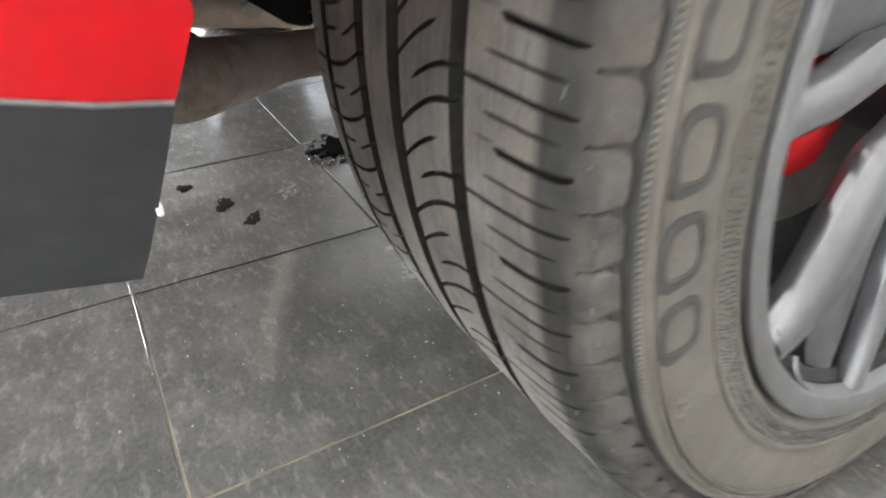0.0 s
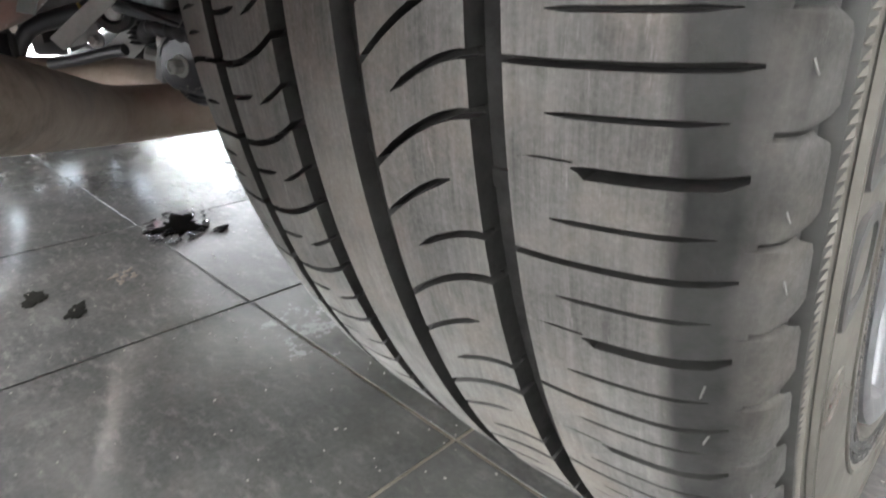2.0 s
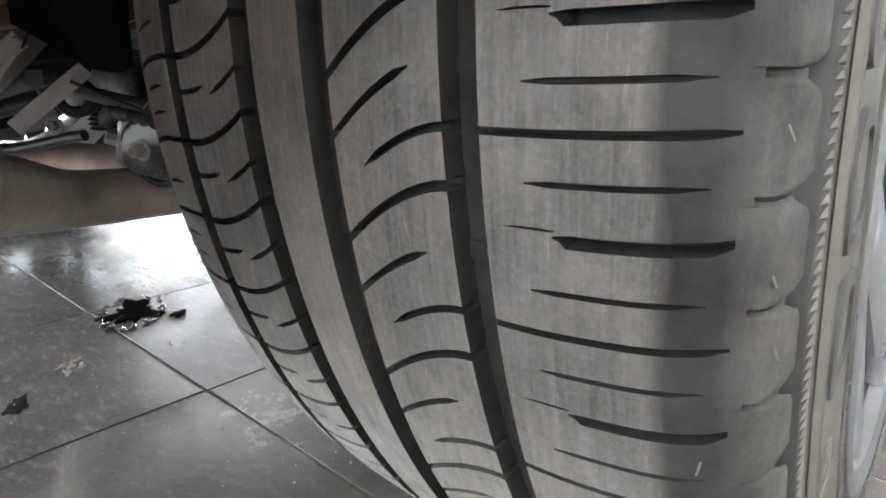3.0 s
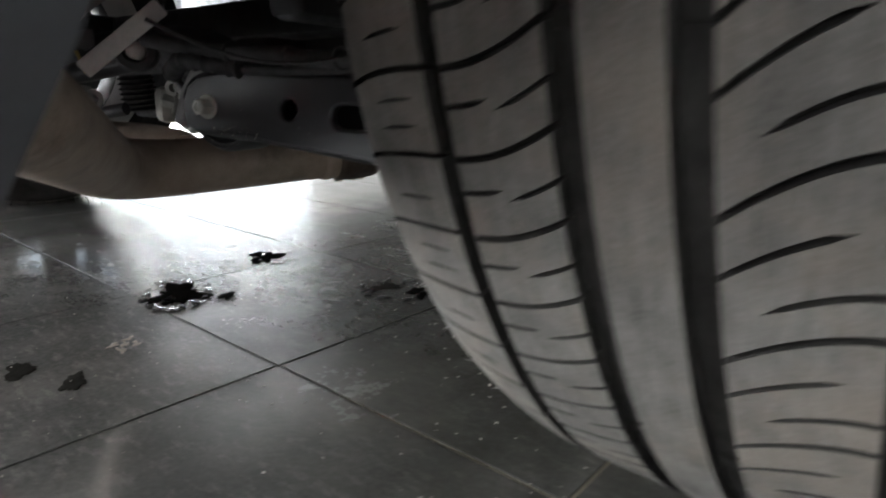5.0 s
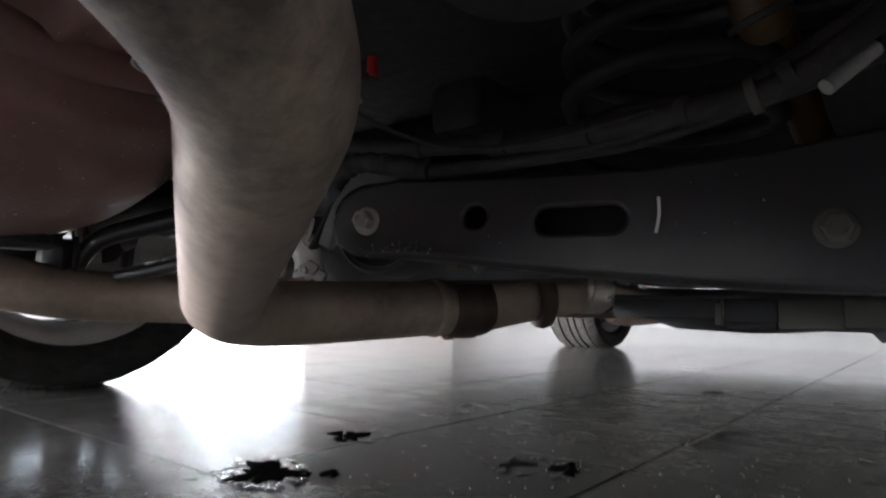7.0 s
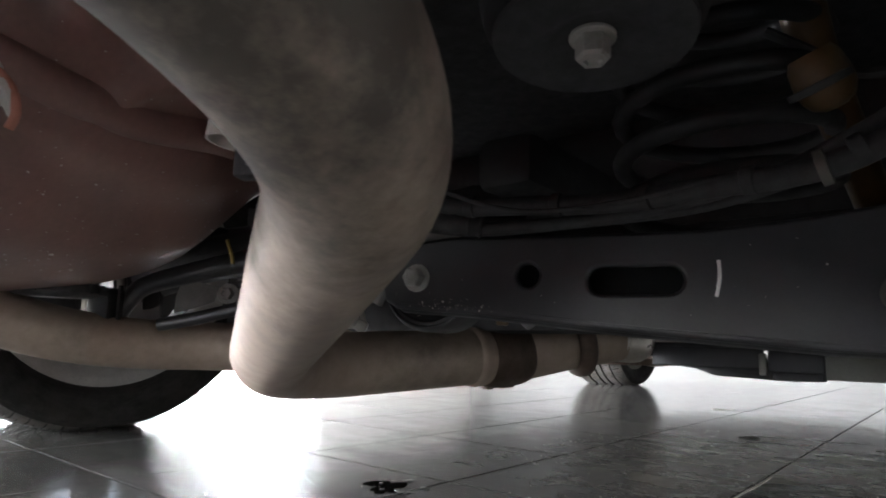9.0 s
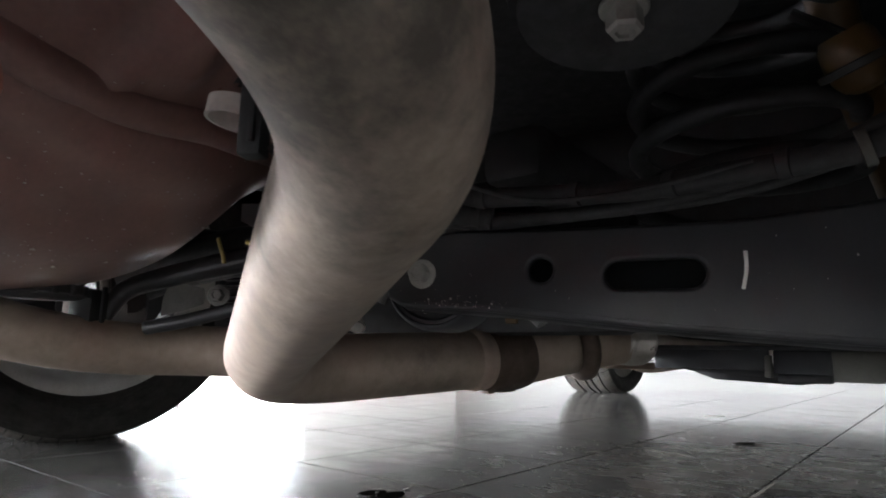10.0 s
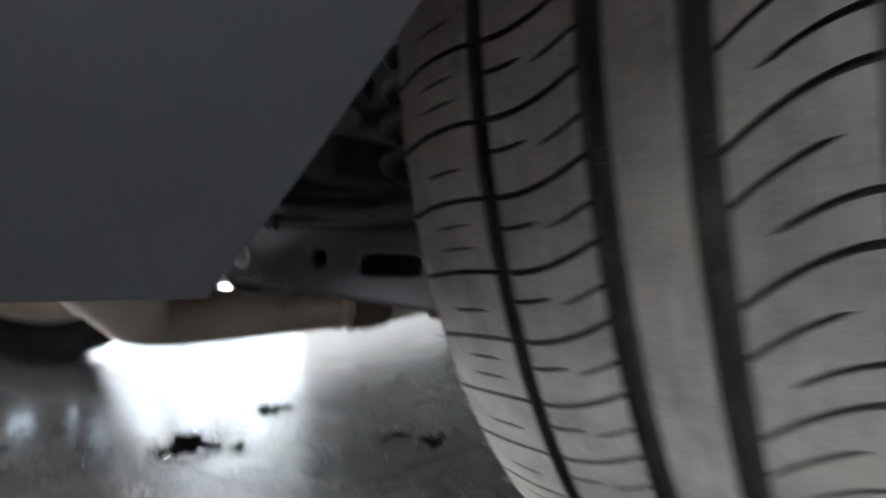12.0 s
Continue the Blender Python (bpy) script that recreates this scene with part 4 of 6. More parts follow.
# ---- exhaust ----
def bends(pts, radii, steps=14):
    """A line of straight stretches with a radius for each bend."""
    p = [Vector(q) for q in pts]
    out = [p[0]]
    for a, b, c, k in zip(p, p[1:], p[2:], radii):
        u, v = (a - b), (c - b)
        k = min(k, 0.49 * u.length, 0.49 * v.length)
        s, e = b + u.normalized() * k, b + v.normalized() * k
        for i in range(steps + 1):
            t = i / steps
            out.append((1 - t) ** 2 * s + 2 * t * (1 - t) * b + t * t * e)
    return out + [p[-1]]


def dense(line, step=0.008):
    """The same line with more points on its straight stretches."""
    out = []
    for a, b in zip(line, line[1:]):
        n = max(1, int((b - a).length / step))
        out += [a + (b - a) * i / n for i in range(n)]
    return out + [line[-1]]


def hex_bolt(name, at, way, head, washer, parent, mat=None, tall=0.006):
    """A hexagon head on a washer, looking along way."""
    m = Matrix.Translation(at) @ frame_to(way)
    bm = bmesh.new()
    lathe(bm, [(0.0, 0.0), (washer, 0.0), (washer, 0.0016), (washer * 0.94, 0.0022), (0.0, 0.0022)], 32, m=m)
    rings = lathe(bm, [(head, 0.0020), (head, 0.0020 + tall * 0.85), (head * 0.86, 0.0020 + tall), (head * 0.55, 0.0020 + tall * 1.02), (head * 0.5, 0.0020 + tall * 0.85), (0.0, 0.0020 + tall * 0.85)], 6, m=m)
    return part(name, bm, mat or BOLT, parent, smooth=25)


FLANGE, ELBOW, KNEE = (-0.6120, 0.0770, 0.1668), (-0.695, -0.177, 0.151), (-0.310, -0.402, 0.250)
line = dense(bends([(-0.6055, 0.100, 0.168), ELBOW, KNEE, (-0.295, -0.522, 0.300), (-0.44, -0.64, 0.345)], (0.1006, 0.0767, 0.0767)))
bm = bmesh.new()
sweep(bm, line, [0.0330 + 0.0028 * min(1.0, i / (0.55 * len(line))) for i in range(len(line))], 48)
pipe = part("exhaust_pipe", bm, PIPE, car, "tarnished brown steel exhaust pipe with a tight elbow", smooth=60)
bm = bmesh.new()
line = dense(bends([(-0.66, 2.2, 0.215), (-0.655, 1.0, 0.20), (-0.570, 0.42, 0.200), (-0.495, 0.258, 0.198), (-0.540, 0.185, 0.185), (-0.5945, 0.130, 0.170), (-0.6055, 0.098, 0.168)], (0.1, 0.1, 0.035, 0.03, 0.02)), 0.008)
sweep(bm, line, [0.0215 + 0.0085 * max(0.0, min(1.0, (0.300 - q.y) / 0.05)) + 0.0035 * max(0.0, min(1.0, (0.190 - q.y) / 0.06)) for q in line], 36)
part("front_pipe", bm, PIPE, car, "dull steel exhaust pipe running forward", smooth=60)
# welded shell where the pipe bends after the flange
m = Matrix.Translation((-0.5065, 0.2390, 0.1950)) @ frame_to((0.046, 0.062, -0.012))
bm = bmesh.new()
lathe(bm, [(0.0285, -0.006), (0.0305, -0.004), (0.0312, -0.001), (0.0300, 0.001), (0.0300, 0.004), (0.0312, 0.006), (0.0300, 0.020), (0.0270, 0.032), (0.0215, 0.040), (0.0120, 0.044), (0.0, 0.045)], 48, m=m)
part("pipe_shell", bm, BRIGHT_STEEL, car, "bright welded shell on the exhaust", smooth=35)
bm = bmesh.new()
box(bm, (-0.551, 0.353, 0.1620), (0.090, 0.030, 0.010), Matrix.Rotation(0.42, 3, "Z"), 0.003)
part("heat_shield", bm, PIPE_DARK, car, "dark heat shield strip under the pipe")
d = (Vector(FLANGE) - Vector(ELBOW)).normalized()
m = Matrix.Translation(FLANGE) @ frame_to(d)
bm = bmesh.new()
lathe(bm, [(0.0320, -0.021), (0.0352, -0.019), (0.0360, -0.014), (0.0352, -0.009), (0.0346, -0.006), (0.0354, -0.003), (0.0346, 0.000)], 56, m=m)
part("pipe_bead", bm, PIPE, car, "rolled bead at the pipe's end", smooth=60)
bm = bmesh.new()
lathe(bm, [(0.0335, -0.001), (0.0372, 0.001), (0.0384, 0.008), (0.0388, 0.018), (0.0386, 0.042), (0.0376, 0.049), (0.0378, 0.053), (0.0362, 0.059), (0.0335, 0.062)], 56, m=m)
clamp = part("pipe_clamp", bm, PIPE_DARK, car, "burnt brown clamp band round the exhaust joint", smooth=60)
for u, w in ((0.008, 0.010), (0.034, 0.022)):
    bm = bmesh.new()
    box(bm, Vector(FLANGE) + d * u + Vector((0.002, -0.001, -0.0375)), (w, 0.014, 0.005), frame_to(d).to_3x3(), 0.002)
    part("clamp_lug", bm, PIPE_DARK, clamp)
m = Matrix.Translation((-0.5395, 0.1855, 0.185)) @ frame_to((-0.055, -0.075, -0.016))
bm = bmesh.new()
lathe(bm, [(0.031, -0.012), (0.0360, -0.010), (0.0415, -0.005), (0.0425, 0.002), (0.0400, 0.008), (0.0355, 0.011), (0.031, 0.012)], 48, m=m)
part("pipe_flange", bm, PIPE_DARK, car, "rusty flange ring on the exhaust")
line = glide([(-0.67, -0.10, 0.163), (-0.76, -0.072, 0.166), (-0.85, -0.075, 0.169), (-0.915, -0.115, 0.170), (-0.945, -0.185, 0.171), (-0.955, -0.260, 0.179), (-0.975, -0.325, 0.196), (-1.02, -0.42, 0.232), (-1.10, -0.56, 0.30)], 10)
bm = bmesh.new()
sweep(bm, line, 0.0305, 36)
part("exhaust_pipe", bm, PIPE, car, "tarnished exhaust pipe running to the far side", smooth=60)


# ---- rear suspension ----
def plate(name, outline, holes, m, mat, parent, label="", thick=0.003, bevel=0.0016):
    """A flat plate with holes and rounded edges, cut in its own x-y plane."""
    cu = bpy.data.curves.new(name, "CURVE")
    cu.dimensions, cu.fill_mode, cu.extrude, cu.bevel_depth, cu.bevel_resolution = "2D", "BOTH", thick / 2, bevel, 2
    for loop in [outline] + holes:
        sp = cu.splines.new("POLY")
        sp.points.add(len(loop) - 1)
        for p, q in zip(sp.points, loop):
            p.co = (q[0], q[1], 0, 1)
        sp.use_cyclic_u = True
    tmp = bpy.data.objects.new(name, cu)
    me = bpy.data.meshes.new_from_object(tmp)
    bpy.data.objects.remove(tmp)
    bm = bmesh.new()
    bm.from_mesh(me)
    bpy.data.meshes.remove(me)
    for v in bm.verts:
        v.co = m @ v.co
    return part(name, bm, mat, parent, label, smooth=35)


def ring(cx, cy, r, n=24):
    return [(cx + r * math.cos(2 * math.pi * k / n), cy + r * math.sin(2 * math.pi * k / n)) for k in range(n)]


def slot(x0, x1, y, r, n=10):
    a = [(x1 - r + r * math.cos(radians(-90 + 180 * k / n)), y + r * math.sin(radians(-90 + 180 * k / n))) for k in range(n + 1)]
    return a + [(x0 + r + r * math.cos(radians(90 + 180 * k / n)), y + r * math.sin(radians(90 + 180 * k / n))) for k in range(n + 1)]


def flipped(q, flip):
    return Vector((2 * MID - q[0], q[1], q[2])) if flip else Vector(q)


ARM_TOP = [(-0.024, 0.216), (-0.027, 0.233), (-0.021, 0.248), (-0.006, 0.258), (0.03, 0.262), (0.12, 0.259), (0.22, 0.258), (0.29, 0.264), (0.36, 0.275), (0.40, 0.279)]
ARM_LOW = [(0.40, 0.181), (0.334, 0.182), (0.29, 0.1836), (0.229, 0.1883), (0.194, 0.1911), (0.157, 0.1945), (0.096, 0.2012), (0.051, 0.2060), (0.0, 0.2090), (-0.014, 0.2105)]


def lower_arm(flip):
    """The pressed lower arm, its fixings and the spring that stands on it."""
    a0, a1 = flipped((-0.505, -0.166, 0), flip), flipped((-0.188, -0.080, 0), flip)
    d = (a1 - a0).normalized()
    n = Vector((d.y, -d.x, 0)) if not flip else Vector((-d.y, d.x, 0))
    m = Matrix(((d.x, 0, n.x, a0.x), (d.y, 0, n.y, a0.y), (0, 1, 0, 0), (0, 0, 0, 1)))
    arm = plate("lower_arm", ARM_TOP + ARM_LOW, [ring(0.0955, 0.2323, 0.0119), slot(0.1378, 0.2087, 0.2272, 0.0128)], m, BLACK_STEEL, car, "black pressed-steel lower suspension arm with slots", 0.004, 0.003)
    for edge, nm, out in ((ARM_TOP[2:], "upper_flange", 1), (ARM_LOW, "lower_flange", -1)):
        bm = bmesh.new()
        rows = []
        for k, (u, z) in enumerate(edge):
            p = a0 + d * u
            rows.append([p - n * s + Vector((0, 0, z + out * e)) for s, e in ((-0.003, -0.004), (0.001, 0.001), (0.008, 0.0025), (0.055, 0.001))])
        grid(bm, rows)
        thicken(bm, 0.003)
        part(nm, bm, BLACK_STEEL, arm, smooth=50)
    bm = bmesh.new()
    p = [a0 - n * 0.058 + d * u + Vector((0, 0, z)) for u, z in ARM_TOP[2:] + ARM_LOW]
    f = bm.faces.new([bm.verts.new(q) for q in p])
    bmesh.ops.solidify(bm, geom=[f], thickness=0.003)
    part("back_plate", bm, BLACK_STEEL, arm)
    hex_bolt("bolt", a0 + n * 0.0045 + Vector((0, 0, 0.2322)) + d * 0.0028, n, 0.0080, 0.0114, arm, tall=0.011)
    hex_bolt("bolt", a1 + n * 0.0045 + Vector((0, 0, 0.216)), n, 0.0098, 0.0125, arm, GREY_PLASTIC, tall=0.007)
    # coil spring
    c = flipped((-0.285, -0.085, 0), flip)
    bm = bmesh.new()
    sweep(bm, [c + Vector((0.070 * math.cos(t), 0.070 * math.sin(t), 0.262 + 0.034 * t / (2 * math.pi))) for t in [0.26 * k for k in range(140)]], 0.0068, 12)
    part("coil_spring", bm, SPRING, car, "black coil spring standing on the arm")
    # bushing behind the pivot and the bracket that holds it
    bm = bmesh.new()
    mm = Matrix.Translation(a0 - n * 0.032 + d * 0.005 + Vector((0, 0, 0.2330))) @ frame_to(n)
    lathe(bm, [(0.0, -0.026), (0.040, -0.026), (0.0440, -0.022), (0.0440, 0.016), (0.0415, 0.021), (0.036, 0.022), (0.034, 0.019), (0.0, 0.019)], 56, m=mm)
    part("bushing", bm, BLACK_STEEL, arm, "black bush housing")
    # drain notch and stiffening bead on the housing's lower rim
    bm = bmesh.new()
    sweep(bm, [mm @ Vector((0.0215, -0.0400 * math.cos(t), -0.0400 * math.sin(t))) for t in [radians(20 + 7 * k) for k in range(21)]], 0.0014, 8)
    part("bush_rim", bm, BLACK_STEEL, arm)
    return arm, m, a0, d, n


near_arm, ARM, a0, d, n = lower_arm(False)
lower_arm(True)
bm = bmesh.new()
p0, p1 = Vector((-0.280, -0.125, 0.237)), Vector((-0.283, -0.122, 0.214))
sweep(bm, glide([p0 + n * 0.006, (p0 + p1) / 2 + n * 0.0058 + d * 0.0012, p1 + n * 0.0056], 5), [0.0013] * 11, 8, squash=0.6)
part("paint_mark", bm, WHITE_MARK, near_arm, "short white paint-pen mark")
rnd = random.Random(11)
bm = bmesh.new()
for k in range(150):
    u = rnd.gauss(0.034, 0.016) if k < 105 else rnd.uniform(-0.02, 0.30)
    z = 0.2088 - 0.055 * max(0.0, u) + abs(rnd.gauss(0, 0.0035)) if k < 105 else rnd.uniform(0.197, 0.256)
    if (0.08 < u < 0.111 and 0.218 < z < 0.247) or (0.133 < u < 0.214 and 0.212 < z < 0.243):
        continue
    w = rnd.uniform(0.0002, 0.0009) * (2.0 if rnd.random() < 0.12 else 1.0)
    box(bm, a0 + d * u + n * 0.0047 + Vector((0, 0, z)), (w * rnd.uniform(1.0, 2.6), 0.0005, w * 0.8), Matrix.Rotation(rnd.uniform(-0.7, 0.7), 3, "Y"))
part("dried_mud", bm, SEALER, near_arm, "flecks of dried mud", smooth=0)["kind"] = "stuff"

# subframe: ears, cross tube, cast bracket
for flip in (False, True):
    q0 = flipped((-0.505, -0.166, 0), flip)
    nn = Vector((n.x if not flip else -n.x, n.y, 0))
    dd = Vector((d.x if not flip else -d.x, d.y, 0))
    mm = Matrix(((dd.x, 0, nn.x, q0.x), (dd.y, 0, nn.y, q0.y), (0, 1, 0, 0), (0, 0, 0, 1)))
    ear = [(0.0334, 0.2691), (0.0124, 0.2782), (-0.0103, 0.2761), (-0.0213, 0.2612), (-0.0323, 0.2463), (-0.0389, 0.2311), (-0.0435, 0.2170),
           (-0.0370, 0.2140), (-0.0310, 0.2290), (-0.0262, 0.2400), (-0.0190, 0.2535), (-0.0080, 0.2622), (0.0040, 0.2660), (0.0214, 0.2645)]
    frame_ear = plate("subframe_ear", ear, [], mm @ Matrix.Translation((0, 0, -0.004)), DUSTY_STEEL, car, "dusty curved subframe ear round the arm pivot", 0.004, 0.003)
    bm = bmesh.new()
    rows = []
    for i in range(13):
        a = radians(48 + 118 * i / 12)
        rows.append([q0 + dd * (0.001 + r * math.cos(a)) + nn * s + Vector((0, 0, 0.2322 + r * math.sin(a))) for r, s in ((0.0275, -0.006), (0.0285, 0.003), (0.0300, 0.0045), (0.0312, 0.002))])
    grid(bm, rows)
    thicken(bm, 0.0012)
    part("ear_lip", bm, BLACK_STEEL, frame_ear, smooth=60)
    # black sheet behind the ear, rolled over at the top
    bm = bmesh.new()
    grid(bm, [[q0 + dd * u - nn * 0.026 + Vector((0, 0, z + 0.012 * (1 - math.cos(v)) )) - nn * 0.02 * math.sin(v) for v in (0.0, 0.5, 1.0, 1.5)] for u, z in ((-0.075, 0.215), (-0.055, 0.252), (-0.03, 0.276), (0.0, 0.286), (0.04, 0.287), (0.08, 0.283))])
    thicken(bm, 0.003)
    part("ear_backing", bm, SPRING, frame_ear, smooth=60)
bm = bmesh.new()
sweep(bm, glide([(-0.53, -0.13, 0.262), (-0.62, -0.10, 0.285), (MID, -0.08, 0.295), (-0.96, -0.10, 0.285), (-1.05, -0.13, 0.262)]), 0.036, 20, squash=0.8)
part("subframe_tube", bm, SPRING, car, "black subframe cross tube")
bm = bmesh.new()
box(bm, (MID, 0.06, 0.34), (0.70, 0.10, 0.05), None, 0.012)
# added backing panel that closes the bright gaps behind the bracket
box(bm, (MID, 0.075, 0.262), (0.74, 0.03, 0.135), None, 0.012)
part("subframe_beam", bm, SPRING, car, "black rear subframe and an added dark backing panel")
for s in (-1, 1):
    bm = bmesh.new()
    box(bm, (MID + s * 0.33, 0.02, 0.34), (0.06, 0.26, 0.05), None, 0.012)
    part("subframe_beam", bm, SPRING, car)
bm = bmesh.new()
sheet = [[Vector((-0.722, -0.084, 0.258)), Vector((-0.705, -0.088, 0.252)), Vector((-0.683, -0.086, 0.243)), Vector((-0.672, -0.080, 0.234))],
         [Vector((-0.720, -0.080, 0.236)), Vector((-0.706, -0.084, 0.235)), Vector((-0.690, -0.080, 0.232)), Vector((-0.674, -0.074, 0.228))],
         [Vector((-0.712, -0.072, 0.212)), Vector((-0.704, -0.076, 0.215)), Vector((-0.690, -0.070, 0.215)), Vector((-0.678, -0.064, 0.214))],
         [Vector((-0.716, -0.066, 0.192)), Vector((-0.706, -0.070, 0.194)), Vector((-0.694, -0.062, 0.195)), Vector((-0.684, -0.054, 0.195))]]
grid(bm, sheet)
thicken(bm, 0.006)
bmesh.ops.subdivide_edges(bm, edges=bm.edges[:], cuts=2, use_grid_fill=True, smooth=0.6)
for c, w in (((-0.690, -0.066, 0.206), 0.016), ((-0.684, -0.058, 0.198), 0.014), ((-0.704, -0.072, 0.199), 0.012)):
    box(bm, c, (w, 0.018, w), Matrix.Rotation(0.7, 3, "Z") @ Matrix.Rotation(0.5, 3, "Y"), 0.004)
bracket = part("cast_bracket", bm, ALLOY, car, "cast alloy bracket with lugs and an eye")
bm = bmesh.new()
lathe(bm, [(0.0055, -0.006), (0.0105, -0.006), (0.0115, 0.0), (0.0105, 0.006), (0.0055, 0.006)], 28, close=True, m=Matrix.Translation((-0.7165, -0.086, 0.2488)) @ frame_to((0.55, -0.83, 0.0)))
part("eye", bm, ALLOY, bracket, "round bushed eye of the bracket")
hex_bolt("bolt", (-0.681, -0.078, 0.2358), (0.5, -0.8, 0.2), 0.0055, 0.0080, bracket, tall=0.012)
hex_bolt("bolt", (-0.692, -0.074, 0.2040), (0.5, -0.8, -0.1), 0.0050, 0.0072, bracket, tall=0.006)
bm = bmesh.new()
sweep(bm, glide([(-0.735, -0.095, 0.277), (-0.705, -0.100, 0.266), (-0.685, -0.098, 0.252), (-0.668, -0.092, 0.236)], 6), 0.0022, 8)
part("bracket_edge", bm, DUSTY_STEEL, bracket, "bright bent edge of the sheet bracket")
bm = bmesh.new()
box(bm, (-0.825, -0.03, 0.225), (0.045, 0.05, 0.05), Matrix.Rotation(-0.3, 3, "Z"), 0.010)
part("cast_bracket", bm, ALLOY, car, "cast alloy bracket")
bm = bmesh.new()
sweep(bm, [(-0.664, -0.102, 0.277), (-0.660, -0.099, 0.276), (-0.655, -0.096, 0.2755)], [0.006, 0.0075, 0.005], 16)
part("plug", bm, ALLOY, car, "small pale plug")

hex_bolt("bolt", (-0.5900, -0.1540, 0.2330), (-0.45, -0.85, 0.25), 0.0075, 0.0115, car, tall=0.013)["label"] = "small zinc bolt with a washer"

# rubber bush on the exhaust mount, with its strap
mm = Matrix.Translation((-0.560, -0.2046, 0.282)) @ frame_to((0.80, -0.55, 0.0))
bm = bmesh.new()
lathe(bm, [(0.009, -0.012), (0.018, -0.012), (0.020, -0.009), (0.020, 0.006), (0.018, 0.009), (0.012, 0.009), (0.010, 0.006), (0.009, -0.012)], 36, m=mm)
mount = part("mount_bush", bm, BLACK_RUBBER, car, "black rubber bush on a grey strap")
bm = bmesh.new()
lathe(bm, [(0.0, -0.010), (0.0085, -0.010), (0.0085, 0.006), (0.006, 0.008), (0.0, 0.008)], 24, m=mm)
part("bush_pin", bm, ALLOY, mount)
# tube and canister seen under the arm
bm = bmesh.new()
sweep(bm, [(-0.452, -0.110, 0.222), (-0.436, -0.106, 0.209), (-0.428, -0.104, 0.200)], [0.010, 0.0115, 0.0105], 24)
part("anti_roll_link", bm, RIM_GREY, car, "dull grey link rod behind the arm")
bm = bmesh.new()
box(bm, (-0.452, -0.118, 0.2050), (0.010, 0.004, 0.018), Matrix.Rotation(0.26, 3, "Z"), 0.0012)
part("link_tab", bm, YELLOW, car, "small amber tab beside the link rod")
bm = bmesh.new()
sweep(bm, glide([(-0.56, -0.05, 0.230), (-0.535, -0.075, 0.223), (-0.50, -0.09, 0.222), (-0.47, -0.085, 0.226)]), 0.018, 18)
part("bush_sleeve", bm, BLACK_RUBBER, car, "black rubber bush sleeve")

# subframe bush over the arm: a broad washer, its rubber and its bolt
bm = bmesh.new()
mm = Matrix.Translation((-0.295, -0.274, 0.332)) @ frame_to((0.05, -0.10, -1))
lathe(bm, [(0.0, -0.004), (0.049, -0.004), (0.0505, -0.002), (0.050, 0.001), (0.030, 0.0025), (0.022, 0.0), (0.017, -0.002), (0.0, -0.002)], 56, m=mm)
bush = part("bush_washer", bm, BLACK_RUBBER, car, "broad black bush washer with a zinc bolt")
bm = bmesh.new()
lathe(bm, [(0.0, -0.050), (0.040, -0.048), (0.054, -0.036), (0.058, -0.022), (0.055, -0.010), (0.044, -0.006), (0.0, -0.006)], 48, m=mm)
part("bush_rubber", bm, SPRING, bush)
hex_bolt("bolt", mm @ Vector((-0.002, 0, 0)), (0.05, -0.10, -1), 0.0088, 0.0118, bush, ALLOY, tall=0.012)
bm = bmesh.new()
sweep(bm, glide([(-0.28, -0.27, 0.40), (-0.20, -0.24, 0.42), (-0.16, -0.10, 0.45)]), 0.030, 18)
part("subframe_leg", bm, SPRING, car, "black subframe leg")

# hoses and cables over the arm
for pts, r, lab in (([(-0.52, -0.215, 0.290), (-0.46, -0.195, 0.281), (-0.392, -0.180, 0.277), (-0.330, -0.176, 0.272), (-0.270, -0.182, 0.272), (-0.211, -0.186, 0.2735), (-0.170, -0.188, 0.290), (-0.12, -0.19, 0.33)], 0.0068, "thick black brake hose"),
                    ([(-0.52, -0.20, 0.283), (-0.47, -0.182, 0.269), (-0.400, -0.170, 0.265), (-0.320, -0.165, 0.266), (-0.250, -0.168, 0.275), (-0.200, -0.176, 0.290), (-0.15, -0.18, 0.315)], 0.0042, "black cable in a sleeve"),
                    ([(-0.51, -0.19, 0.277), (-0.45, -0.172, 0.265), (-0.36, -0.160, 0.2645), (-0.28, -0.152, 0.268), (-0.21, -0.150, 0.282), (-0.15, -0.14, 0.30)], 0.0035, "thin black cable"),
                    ([(-0.455, -0.245, 0.300), (-0.43, -0.215, 0.283), (-0.39, -0.192, 0.271), (-0.33, -0.186, 0.269), (-0.26, -0.188, 0.275)], 0.0016, "thin black wire")):
    bm = bmesh.new()
    sweep(bm, glide(pts, 8), r, 12)
    hose = part("hose", bm, BLACK_RUBBER, car, lab)
    if r > 0.006:
        for k in range(5):
            q0, q1 = Vector(pts[1 + k]), Vector(pts[2 + k])
            bm = bmesh.new()
            mm = Matrix.Translation(q0 * 0.6 + q1 * 0.4) @ frame_to(q1 - q0)
            lathe(bm, [(0.0066, -0.004), (0.0082, -0.003), (0.0082, 0.003), (0.0066, 0.004)], 16, m=mm)
            part("hose_tie", bm, BLACK_RUBBER, hose)
        bm = bmesh.new()
        mm = Matrix.Translation((-0.211, -0.186, 0.2735)) @ frame_to((0.05, 0, 0.012))
        lathe(bm, [(0.0070, -0.0028), (0.0098, -0.0024), (0.0098, 0.0024), (0.0070, 0.0028)], 18, m=mm)
        part("hose_clip", bm, GREY_PLASTIC, hose, "dull grey hose clip")
bm = bmesh.new()
